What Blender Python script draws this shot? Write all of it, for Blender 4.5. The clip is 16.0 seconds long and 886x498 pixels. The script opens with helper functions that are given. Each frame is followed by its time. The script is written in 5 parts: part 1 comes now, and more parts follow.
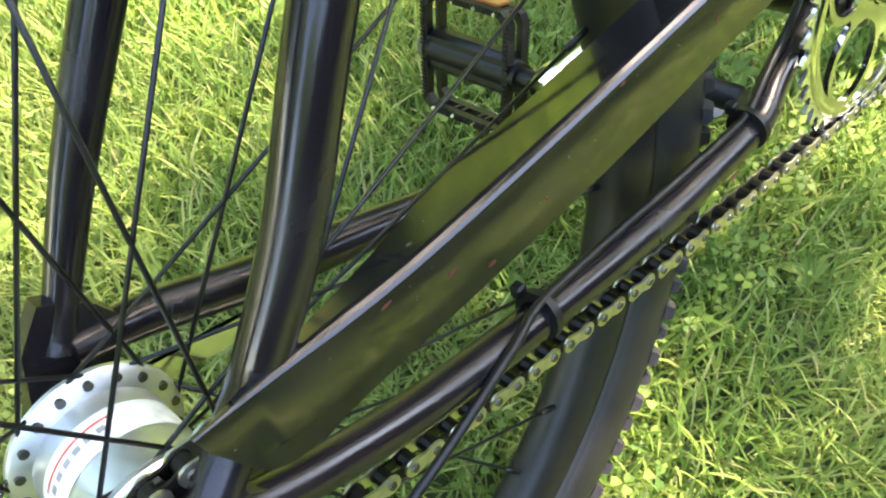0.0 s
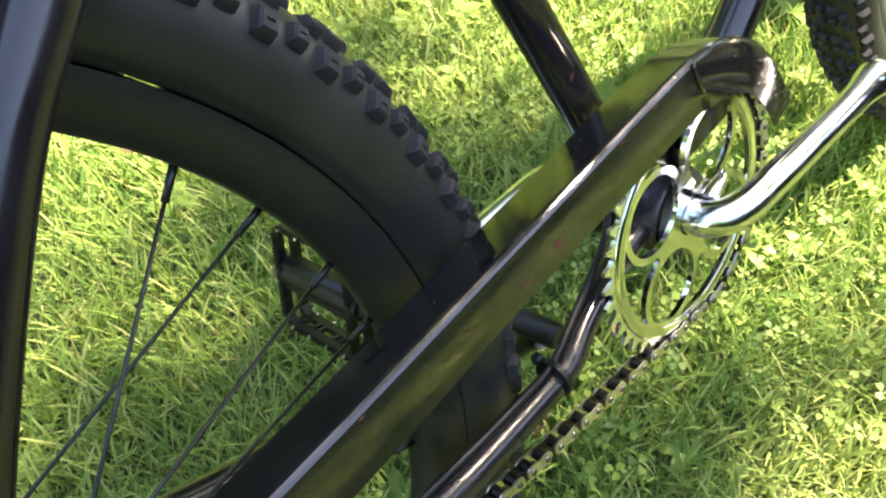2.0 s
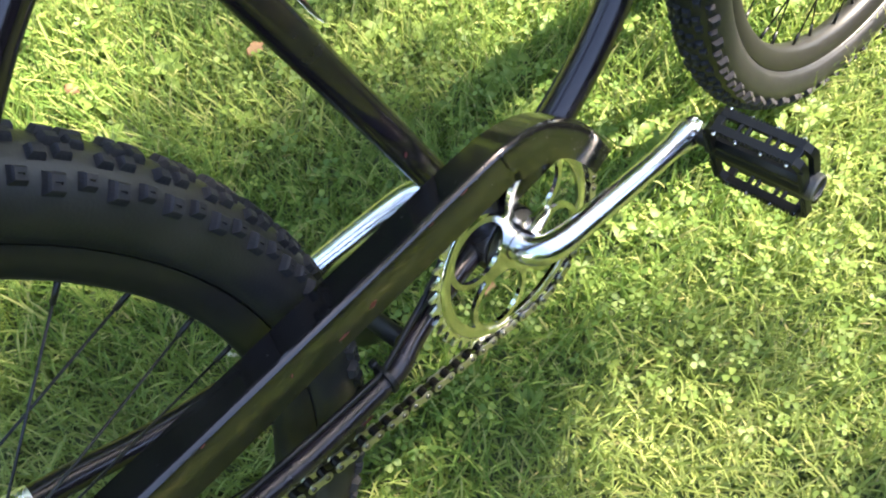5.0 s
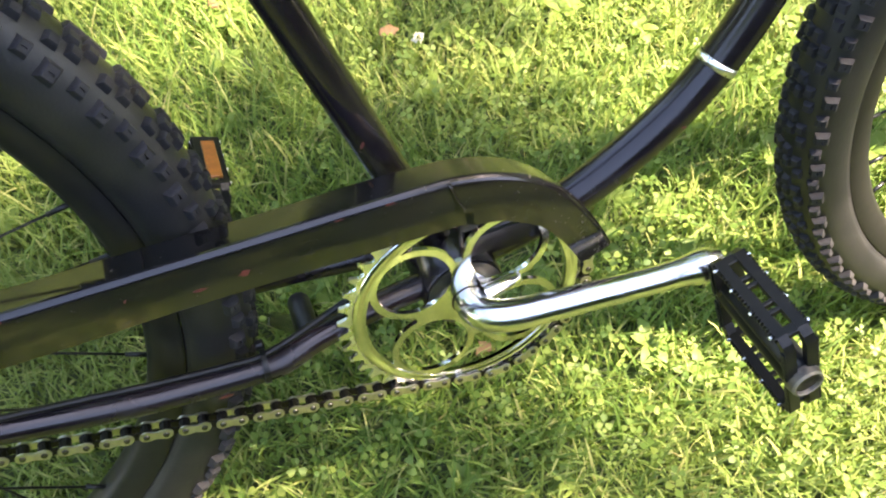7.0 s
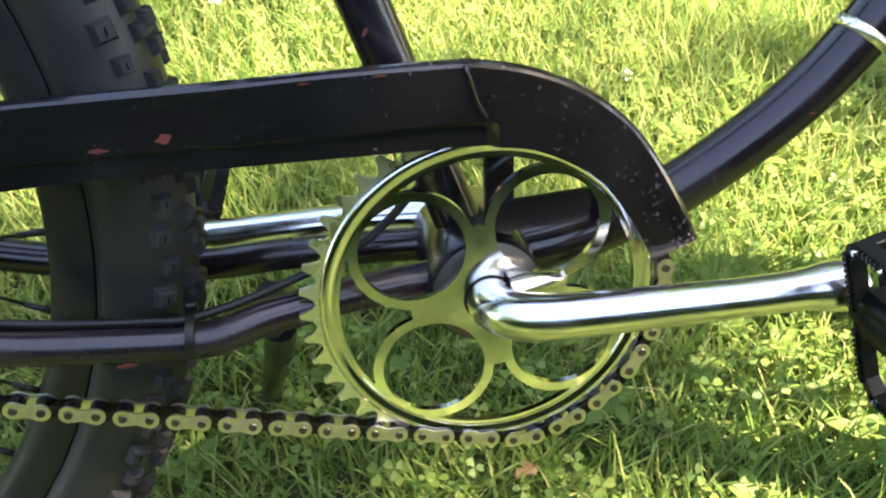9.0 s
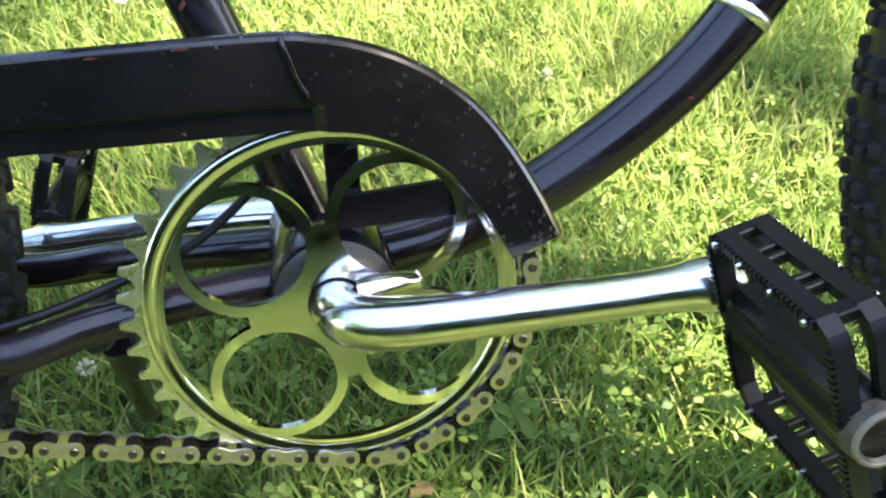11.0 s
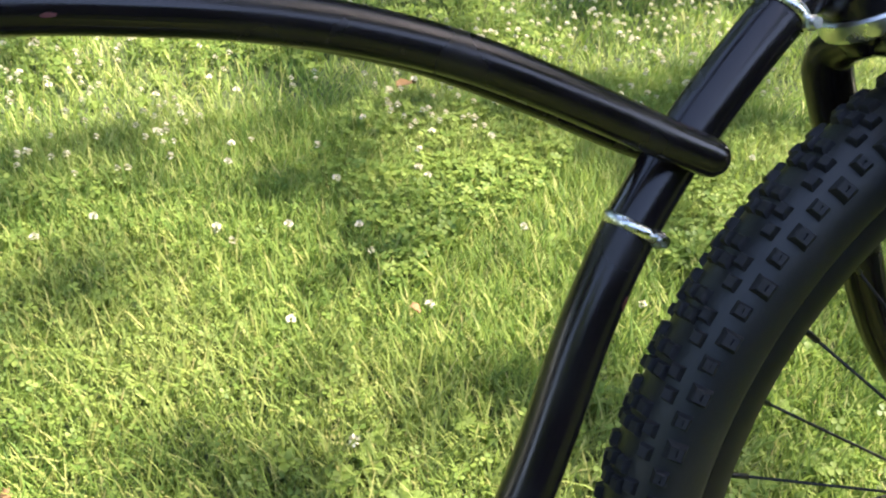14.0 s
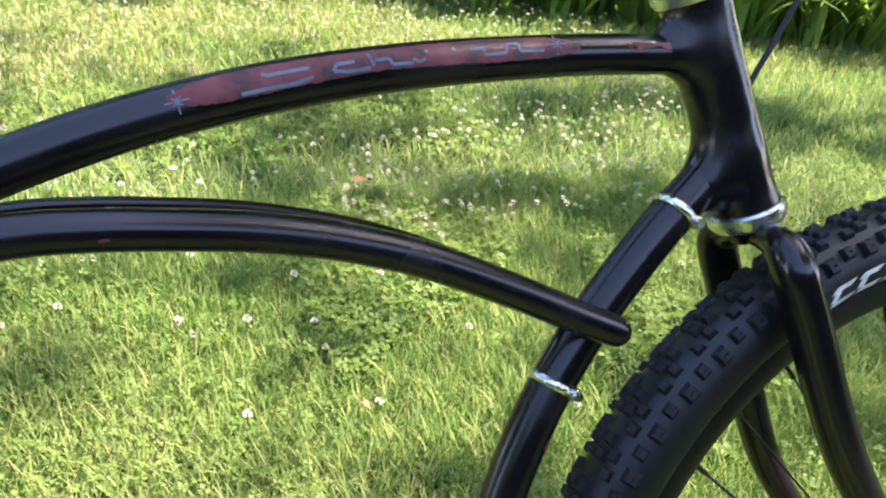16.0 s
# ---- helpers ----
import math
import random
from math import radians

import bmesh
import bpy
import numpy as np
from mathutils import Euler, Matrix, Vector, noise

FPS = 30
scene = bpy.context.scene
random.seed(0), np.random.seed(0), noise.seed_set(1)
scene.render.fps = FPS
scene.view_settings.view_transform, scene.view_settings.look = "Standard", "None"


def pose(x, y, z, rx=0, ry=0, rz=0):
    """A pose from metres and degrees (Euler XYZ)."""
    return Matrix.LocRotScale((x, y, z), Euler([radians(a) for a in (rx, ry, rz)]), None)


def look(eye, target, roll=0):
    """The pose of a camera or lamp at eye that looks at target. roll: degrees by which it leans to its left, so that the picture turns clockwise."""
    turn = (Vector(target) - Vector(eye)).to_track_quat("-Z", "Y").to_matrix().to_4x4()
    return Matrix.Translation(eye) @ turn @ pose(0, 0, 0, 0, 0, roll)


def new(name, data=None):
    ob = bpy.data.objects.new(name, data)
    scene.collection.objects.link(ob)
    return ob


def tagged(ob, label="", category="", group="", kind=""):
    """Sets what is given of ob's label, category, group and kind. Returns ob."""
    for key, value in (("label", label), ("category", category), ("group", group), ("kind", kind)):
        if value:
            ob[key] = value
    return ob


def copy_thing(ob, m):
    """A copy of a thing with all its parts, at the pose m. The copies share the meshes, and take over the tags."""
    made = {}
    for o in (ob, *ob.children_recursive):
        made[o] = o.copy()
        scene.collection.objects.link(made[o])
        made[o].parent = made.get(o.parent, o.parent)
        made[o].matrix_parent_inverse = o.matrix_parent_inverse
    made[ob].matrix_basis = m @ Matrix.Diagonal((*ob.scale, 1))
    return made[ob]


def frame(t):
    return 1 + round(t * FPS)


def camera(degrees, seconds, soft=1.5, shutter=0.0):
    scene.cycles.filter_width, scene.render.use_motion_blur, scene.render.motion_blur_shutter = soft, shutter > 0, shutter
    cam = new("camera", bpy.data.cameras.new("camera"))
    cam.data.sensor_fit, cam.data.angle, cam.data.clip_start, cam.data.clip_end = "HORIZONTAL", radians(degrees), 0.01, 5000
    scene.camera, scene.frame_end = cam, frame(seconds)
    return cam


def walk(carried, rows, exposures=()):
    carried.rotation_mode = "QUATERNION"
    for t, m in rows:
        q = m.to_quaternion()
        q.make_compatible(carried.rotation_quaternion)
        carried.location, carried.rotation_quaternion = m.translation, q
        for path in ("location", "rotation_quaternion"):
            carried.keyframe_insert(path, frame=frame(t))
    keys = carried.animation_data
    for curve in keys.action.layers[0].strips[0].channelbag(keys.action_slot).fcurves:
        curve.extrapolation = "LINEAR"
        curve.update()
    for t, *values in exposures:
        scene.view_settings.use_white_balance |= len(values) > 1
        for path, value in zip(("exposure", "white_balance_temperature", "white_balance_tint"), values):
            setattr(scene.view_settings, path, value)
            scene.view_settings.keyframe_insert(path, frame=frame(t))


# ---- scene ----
cam = camera(54.25, 16.0, soft=2.1, shutter=0.0)
PATH = [
    (0.0, (-0.4700, -0.0309, 0.6483), (-0.2481, 0.1812, 0.1328), -0.94),
    (0.5, (-0.4480, -0.0461, 0.6757), (-0.2160, 0.1739, 0.1680), 0.02),
    (1.0, (-0.4280, -0.0704, 0.6970), (-0.1887, 0.1607, 0.1977), -0.09),
    (1.5, (-0.3999, -0.0822, 0.7179), (-0.1536, 0.1559, 0.2253), -1.39),
    (2.0, (-0.3509, -0.0557, 0.7192), (-0.0908, 0.1807, 0.2329), -2.42),
    (2.5, (-0.3181, -0.0397, 0.7432), (-0.0579, 0.1811, 0.2497), -2.57),
    (3.0, (-0.3102, -0.0332, 0.7743), (-0.0671, 0.1565, 0.2596), -1.15),
    (3.5, (-0.3072, -0.0349, 0.7881), (-0.0781, 0.1338, 0.2599), -0.48),
    (4.0, (-0.2942, -0.0422, 0.8208), (-0.0765, 0.1098, 0.2827), 1.18),
    (4.5, (-0.2693, -0.0397, 0.8480), (-0.0620, 0.1094, 0.3050), 2.92),
    (5.0, (-0.2592, -0.0907, 0.8879), (-0.0626, 0.0724, 0.3450), 3.37),
    (5.2, (-0.2536, -0.1098, 0.9113), (-0.0611, 0.0667, 0.3711), 2.45),
    (7.3, (-0.0975, -0.2034, 0.7843), (-0.0071, 0.0812, 0.2639), 2.99),
    (7.5, (-0.0894, -0.2266, 0.7437), (-0.0091, 0.0993, 0.2464), 1.99),
    (8.0, (-0.0712, -0.2455, 0.6767), (-0.0010, 0.1444, 0.2262), 1.00),
    (8.2, (-0.0699, -0.2457, 0.6597), (-0.0054, 0.1623, 0.2245), 0.57),
    (10.3, (-0.0398, -0.2067, 0.5568), (0.0405, 0.2206, 0.1432), 0.99),
    (10.5, (-0.0323, -0.2066, 0.5569), (0.0517, 0.2194, 0.1428), 1.25),
    (11.0, (-0.0065, -0.2174, 0.5681), (0.0838, 0.2093, 0.1561), 1.75),
    (11.5, (0.0261, -0.1988, 0.5870), (0.1196, 0.2347, 0.1828), 1.31),
    (12.0, (0.0553, -0.1620, 0.6062), (0.1567, 0.2796, 0.2129), 1.90),
    (12.5, (0.0664, -0.1405, 0.6305), (0.1826, 0.3079, 0.2492), 2.40),
    (13.0, (0.0712, -0.1312, 0.6667), (0.2075, 0.3226, 0.2987), 2.20),
    (13.5, (0.0730, -0.1261, 0.7337), (0.2424, 0.3333, 0.3869), 2.70),
    (14.0, (0.0760, -0.1276, 0.7846), (0.2711, 0.3383, 0.4607), 3.43),
    (14.5, (0.0727, -0.1448, 0.8260), (0.2800, 0.3267, 0.5183), 3.51),
    (15.0, (0.0672, -0.1566, 0.8464), (0.2848, 0.3171, 0.5493), 4.44),
    (15.5, (0.0544, -0.1649, 0.8675), (0.2811, 0.3085, 0.5769), 5.88),
    (16.0, (0.0455, -0.1759, 0.8798), (0.2798, 0.2999, 0.5993), 6.79),
]
walk(cam, [(t, look(e, g, r)) for t, e, g, r in PATH], [(0.0, 3.9, 7500, 10), (2.0, 3.5, 7400, 10), (3.0, 3.5, 7300, 10), (5.0, 3.08, 6750, 13), (7.5, 3.4, 7600, 17), (8.0, 3.3, 7600, 16), (11.0, 3.28, 6750, 13), (12.5, 2.62, 6900, 10), (13.4, 2.8, 6950, 13), (14.0, 2.4, 6750, 15), (14.5, 2.33, 6450, 17), (16.0, 2.5, 6250, 17)])

# ---- light ----
SUN_AZ, SUN_EL = 101.0, 56.0  # degrees; azimuth clockwise from +y
world = bpy.data.worlds.new("sky")
scene.world = world
world.use_nodes = True
wn, wl = world.node_tree.nodes, world.node_tree.links
sky = wn.new("ShaderNodeTexSky")
sky.sky_type = "NISHITA"
sky.sun_disc = False
sky.sun_elevation = radians(SUN_EL)
sky.sun_rotation = radians(SUN_AZ)
wl.new(sky.outputs[0], wn["Background"].inputs[0])
wn["Background"].inputs[1].default_value = 0.15
sun_data = bpy.data.lights.new("sun", "SUN")
sun_data.energy, sun_data.angle, sun_data.color = 5.0, radians(0.6), (1.0, 0.91, 0.77)
sun = new("sun", sun_data)
sa, se = radians(SUN_AZ), radians(SUN_EL)
SUN_DIR = Vector((math.sin(sa) * math.cos(se), math.cos(sa) * math.cos(se), math.sin(se)))
sun.matrix_world = look(SUN_DIR * 20, (0, 0, 0))


# ---- materials ----
def mat(name, base, rough=0.5, metal=0.0, coat=0.0, spec=0.5):
    m = bpy.data.materials.new(name)
    m.use_nodes = True
    b = m.node_tree.nodes["Principled BSDF"]
    b.inputs["Base Color"].default_value = (*base, 1)
    b.inputs["Roughness"].default_value = rough
    b.inputs["Metallic"].default_value = metal
    b.inputs["Coat Weight"].default_value = coat
    b.inputs["Coat Roughness"].default_value = 0.08
    b.inputs["Specular IOR Level"].default_value = spec
    return m, m.node_tree.nodes, m.node_tree.links, b


def tex(n, l, kind, scale, detail=4.0, space="Object"):
    co = n.new("ShaderNodeTexCoord")
    t = n.new("ShaderNodeTexNoise" if kind == "noise" else "ShaderNodeTexVoronoi")
    t.inputs["Scale"].default_value = scale
    if kind == "noise":
        t.inputs["Detail"].default_value = detail
    l.new(co.outputs[space], t.inputs["Vector"])
    return t


def ramp(n, l, src, stops):
    r = n.new("ShaderNodeValToRGB")
    e = r.color_ramp.elements
    while len(e) < len(stops):
        e.new(0.5)
    for el, (p, c) in zip(e, stops):
        el.position, el.color = p, (*c, 1)
    l.new(src, r.inputs["Fac"])
    return r


def mixc(n, l, fac, a, b):
    m = n.new("ShaderNodeMix")
    m.data_type = "RGBA"
    for src, i in ((fac, 0), (a, 6), (b, 7)):
        if isinstance(src, (tuple, float)):
            m.inputs[i].default_value = src if isinstance(src, float) else (*src, 1)
        else:
            l.new(src, m.inputs[i])
    return m.outputs[2]


def bump(n, l, b, src, strength, dist=0.001):
    k = n.new("ShaderNodeBump")
    k.inputs["Strength"].default_value, k.inputs["Distance"].default_value = strength, dist
    l.new(src, k.inputs["Height"])
    l.new(k.outputs[0], b.inputs["Normal"])


def grey(v):
    return (v, v, v)


def paint(name, base, chip, dust=0.25, gloss=0.07, scuffs=None, grain=0.06):
    """Old gloss enamel: dull and dusty patches, fine scratches, small chips; scuffs maps x to wear."""
    m, n, l, b = mat(name, base, 0.2, 0.0, 0.0, 0.5)
    big, fine, spots = tex(n, l, "noise", 22, 5), tex(n, l, "noise", 260, 3), tex(n, l, "noise", 130, 3)
    dustf = ramp(n, l, big.outputs[0], [(0.5, grey(0.0)), (0.72, grey(dust))])
    col = mixc(n, l, dustf.outputs[0], base, (0.046, 0.046, 0.050))
    chipf = ramp(n, l, spots.outputs[0], [(0.765, grey(0)), (0.785, grey(1))])
    col = mixc(n, l, chipf.outputs[0], col, chip)
    rough = ramp(n, l, big.outputs[0], [(0.42, grey(gloss)), (0.60, grey(gloss * 1.7)), (0.75, grey(min(gloss * 3.6, 0.38)))]).outputs[0]
    if scuffs:
        co, sep = n.new("ShaderNodeTexCoord"), n.new("ShaderNodeSeparateXYZ")
        l.new(co.outputs["Object"], sep.inputs[0])
        where = n.new("ShaderNodeMapRange")
        where.inputs[1].default_value, where.inputs[2].default_value = scuffs
        where.inputs[3].default_value, where.inputs[4].default_value = 0.0, 0.085
        l.new(sep.outputs[0], where.inputs[0])
        speck = tex(n, l, "noise", 330, 7)
        add = n.new("ShaderNodeMath")
        l.new(speck.outputs[0], add.inputs[0])
        l.new(where.outputs[0], add.inputs[1])
        wear = ramp(n, l, add.outputs[0], [(0.66, grey(0.0)), (0.77, grey(0.6))])
        col = mixc(n, l, wear.outputs[0], col, (0.038, 0.036, 0.035))
        rough = mixc(n, l, wear.outputs[0], rough, grey(0.6))
    l.new(col, b.inputs["Base Color"])
    l.new(rough, b.inputs["Roughness"])
    bump(n, l, b, fine.outputs[0], grain, 0.0006)
    b.inputs["Specular Tint"].default_value = (1.0, 0.92, 0.92, 1)
    return m


BLACK = paint("black_enamel", (0.0080, 0.0060, 0.0076), (0.04, 0.010, 0.008), 0.10, 0.155)
GUARD = paint("guard_enamel", (0.0060, 0.0057, 0.0060), (0.05, 0.047, 0.044), 0.09, 0.07, (0.0, 0.10), 0.025)


def chrome_mat(name, base, rough, dirt):
    m, n, l, b = mat(name, base, rough, 1.0)
    d = tex(n, l, "noise", 90, 6)
    r = ramp(n, l, d.outputs[0], [(0.35, grey(rough)), (0.8, grey(rough + dirt))])
    l.new(r.outputs[0], b.inputs["Roughness"])
    c = ramp(n, l, d.outputs[0], [(0.5, base), (0.85, tuple(v * 0.7 for v in base))])
    l.new(c.outputs[0], b.inputs["Base Color"])
    return m


CHROME = chrome_mat("chrome", (0.66, 0.65, 0.63), 0.055, 0.14)
CRANKMET = chrome_mat("worn_chrome", (0.68, 0.67, 0.66), 0.13, 0.16)
SATIN = chrome_mat("satin_alloy", (0.58, 0.58, 0.59), 0.36, 0.15)
ALLOY = chrome_mat("polished_alloy", (0.80, 0.79, 0.76), 0.22, 0.2)
CHAINMET = chrome_mat("nickel_chain", (0.56, 0.53, 0.45), 0.26, 0.25)
DARKMET = chrome_mat("dark_steel", (0.10, 0.095, 0.085), 0.35, 0.2)
BLACKED = chrome_mat("blacked_steel", (0.03, 0.028, 0.026), 0.4, 0.2)


def rubber_mat(name, lo, hi, relief=0.25, rough=0.46, spec=0.45):
    m, n, l, b = mat(name, (0.02, 0.02, 0.022), rough, 0.0, 0.0, spec)
    d, g = tex(n, l, "noise", 30, 6), tex(n, l, "noise", 500, 3)
    c = ramp(n, l, d.outputs[0], [(0.35, lo), (0.75, hi)])
    l.new(c.outputs[0], b.inputs["Base Color"])
    bump(n, l, b, g.outputs[0], relief, 0.0008)
    return m


RUBBER = rubber_mat("tyre_rubber", (0.006, 0.006, 0.0070), (0.016, 0.015, 0.0148))
# Paler, bluer than the casing: wear plus caught sky light in the colour.
TREAD = rubber_mat("worn_lit_tread", (0.012, 0.012, 0.0155), (0.036, 0.033, 0.033), 0.5, 0.58, 0.24)


def plain(name, base, rough, metal=0.0, scale=120, amount=0.3, spec=0.5):
    m, n, l, b = mat(name, base, rough, metal, 0.0, spec)
    d = tex(n, l, "noise", scale, 5)
    c = ramp(n, l, d.outputs[0], [(0.3, tuple(v * (1 - amount) for v in base)), (0.75, tuple(min(1, v * (1 + amount)) for v in base))])
    l.new(c.outputs[0], b.inputs["Base Color"])
    bump(n, l, b, d.outputs[0], 0.1, 0.0005)
    return m


RIM = plain("rim_black", (0.009, 0.0085, 0.008), 0.42, spec=0.35)
PLASTIC = plain("black_plastic", (0.0045, 0.0045, 0.0052), 0.42, spec=0.3)
SPOKE = plain("black_spoke", (0.02, 0.02, 0.02), 0.35, 0.6)


def worn_red(name):
    """Faded red paint, rubbed through to dark undercoat in places."""
    m, n, l, b = mat(name, (0.2, 0.05, 0.05), 0.42, 0.0, 0.0, 0.4)
    patch, fine = tex(n, l, "noise", 62, 4), tex(n, l, "noise", 240, 5)
    red = ramp(n, l, patch.outputs[0], [(0.36, (0.150, 0.034, 0.038)), (0.52, (0.128, 0.018, 0.020)), (0.62, (0.060, 0.012, 0.014))])
    hole = ramp(n, l, fine.outputs[0], [(0.56, grey(0.0)), (0.64, grey(0.85))])
    part_worn = ramp(n, l, patch.outputs[0], [(0.40, grey(0.12)), (0.60, grey(1.0))])
    both = n.new("ShaderNodeMath")
    both.operation = "MULTIPLY"
    l.new(hole.outputs[0], both.inputs[0])
    l.new(part_worn.outputs[0], both.inputs[1])
    l.new(mixc(n, l, both.outputs[0], red.outputs[0], (0.014, 0.012, 0.014)), b.inputs["Base Color"])
    bump(n, l, b, fine.outputs[0], 0.15, 0.0004)
    return m


PINK = worn_red("faded_red_decal")
SILVERPAINT = plain("silver_lettering", (0.145, 0.165, 0.22), 0.55, spec=0.25)
WHITE = plain("white_print", (0.75, 0.75, 0.73), 0.6)
SIDEPRINT = plain("moulded_print", (0.06, 0.058, 0.055), 0.5)
CHIPRED = plain("red_primer", (0.085, 0.013, 0.011), 0.6)
BRASSY = plain("brown_cap", (0.05, 0.040, 0.030), 0.5, 0.0, 200, 0.5)
THREAD = plain("scraped_metal", (0.15, 0.13, 0.095), 0.5, 0.2)
AMBER = plain("amber_reflector", (0.26, 0.09, 0.02), 0.35)
HUBWHITE = plain("hub_label", (0.75, 0.74, 0.70), 0.35)
DECALRED = plain("label_red", (0.55, 0.06, 0.04), 0.4)
DECALGREY = plain("label_grey", (0.25, 0.24, 0.23), 0.4)


def leaf_mat(name, stops, rough=0.62, trans=0.35, tint=(0.35, 0.5, 0.08)):
    m = bpy.data.materials.new(name)
    m.use_nodes = True
    n, l = m.node_tree.nodes, m.node_tree.links
    b = n["Principled BSDF"]
    g = n.new("ShaderNodeNewGeometry")
    r = ramp(n, l, g.outputs["Random Per Island"], stops)
    big = tex(n, l, "noise", 1.7, 3)
    dry = ramp(n, l, big.outputs[0], [(0.45, grey(0.0)), (0.75, grey(0.45))])
    col = mixc(n, l, dry.outputs[0], r.outputs[0], stops[-1][1])
    l.new(col, b.inputs["Base Color"])
    b.inputs["Roughness"].default_value = rough
    b.inputs["Specular IOR Level"].default_value = 0.22
    t = n.new("ShaderNodeBsdfTranslucent")
    l.new(mixc(n, l, 0.5, col, tint), t.inputs["Color"])
    mx = n.new("ShaderNodeMixShader")
    mx.inputs[0].default_value = trans
    l.new(b.outputs[0], mx.inputs[1])
    l.new(t.outputs[0], mx.inputs[2])
    l.new(mx.outputs[0], n["Material Output"].inputs[0])
    return m


GRASS = leaf_mat("grass_blade", [(0.0, (0.054, 0.105, 0.023)), (0.3, (0.105, 0.180, 0.037)), (0.75, (0.196, 0.266, 0.060)), (1.0, (0.37, 0.36, 0.14))], tint=(0.38, 0.54, 0.11))
CLOVER = leaf_mat("clover_leaf", [(0.0, (0.060, 0.114, 0.022)), (0.5, (0.112, 0.170, 0.035)), (1.0, (0.19, 0.245, 0.056))], 0.5, 0.33, (0.38, 0.54, 0.10))
THATCH = leaf_mat("dry_thatch", [(0.0, (0.26, 0.21, 0.09)), (0.6, (0.38, 0.33, 0.15)), (1.0, (0.48, 0.43, 0.22))])
PETAL = leaf_mat("clover_petal", [(0.0, (0.48, 0.46, 0.32)), (0.6, (0.70, 0.68, 0.57)), (1.0, (0.58, 0.50, 0.42))], 0.6, 0.3, (0.7, 0.7, 0.5))
DEADLEAF = leaf_mat("dead_leaf", [(0.0, (0.19, 0.105, 0.05)), (1.0, (0.26, 0.16, 0.08))], 0.6, 0.2, (0.4, 0.2, 0.1))
TALL = leaf_mat("border_leaf", [(0.0, (0.085, 0.16, 0.030)), (0.5, (0.15, 0.245, 0.042)), (1.0, (0.24, 0.33, 0.07))], trans=0.42)
TREELEAF = leaf_mat("tree_leaf", [(0.0, (0.04, 0.09, 0.015)), (1.0, (0.08, 0.15, 0.03))])
# Near-black green: the shade inside the hedge leaves put into the core's colour.
HEDGESHADE = plain("hedge_core_shade", (0.012, 0.018, 0.008), 0.9, 0.0, 25, 0.5)
BARK = plain("bark", (0.12, 0.09, 0.065), 0.85, 0.0, 25, 0.5)


def ground_mat():
    m, n, l, b = mat("lawn_floor", (0.05, 0.08, 0.02), 0.9)
    a, c = tex(n, l, "noise", 3.0, 6), tex(n, l, "noise", 60, 5)
    r1 = ramp(n, l, c.outputs[0], [(0.3, (0.020, 0.030, 0.009)), (0.55, (0.045, 0.064, 0.018)), (0.8, (0.085, 0.095, 0.035))])
    r2 = ramp(n, l, a.outputs[0], [(0.35, (0.040, 0.070, 0.016)), (0.7, (0.080, 0.105, 0.032))])
    l.new(mixc(n, l, 0.5, r1.outputs[0], r2.outputs[0]), b.inputs["Base Color"])
    bump(n, l, b, c.outputs[0], 0.6, 0.02)
    return m


LAWN = ground_mat()


# ---- mesh tools ----
def mesh_of(verts, faces, material, smooth=False):
    me = bpy.data.meshes.new("mesh")
    me.from_pydata([tuple(v) for v in verts], [], faces)
    me.materials.append(material)
    if smooth:
        me.polygons.foreach_set("use_smooth", [True] * len(me.polygons))
    me.update()
    return me


def tri_mesh(verts, loops, counts, material, smooth=False):
    """A big mesh from arrays: verts (n, 3), loop vertex indices, corners per face."""
    me = bpy.data.meshes.new("mesh")
    me.vertices.add(len(verts))
    me.vertices.foreach_set("co", np.asarray(verts, np.float32).ravel())
    me.loops.add(len(loops))
    me.loops.foreach_set("vertex_index", np.asarray(loops, np.int32))
    me.polygons.add(len(counts))
    starts = np.concatenate([[0], np.cumsum(counts)[:-1]]).astype(np.int32)
    me.polygons.foreach_set("loop_start", starts)
    me.update(calc_edges=True)
    me.materials.append(material)
    if smooth:
        me.polygons.foreach_set("use_smooth", [True] * len(counts))
    me.validate()
    return me


def part(name, data, parent, label=""):
    ob = new(name, data)
    ob.parent = parent
    if label:
        ob["label"] = label
    return ob


def joined(*pieces):
    """Joins (verts, faces) pairs."""
    vs, fs = [], []
    for v, f in pieces:
        k = len(vs)
        vs += [tuple(p) for p in v]
        fs += [tuple(i + k for i in q) for q in f]
    return vs, fs


def spline(points, per=8):
    """Catmull-Rom through the points (rows of any length)."""
    P = np.array(points, float)
    P = np.vstack([2 * P[0] - P[1], P, 2 * P[-1] - P[-2]])
    out = []
    for i in range(1, len(P) - 2):
        a, b, c, d = P[i - 1:i + 3]
        for k in range(per):
            t = k / per
            out.append(0.5 * (2 * b + (c - a) * t + (2 * a - 5 * b + 4 * c - d) * t * t + (3 * b - a - 3 * c + d) * t ** 3))
    out.append(P[-2])
    return np.array(out)


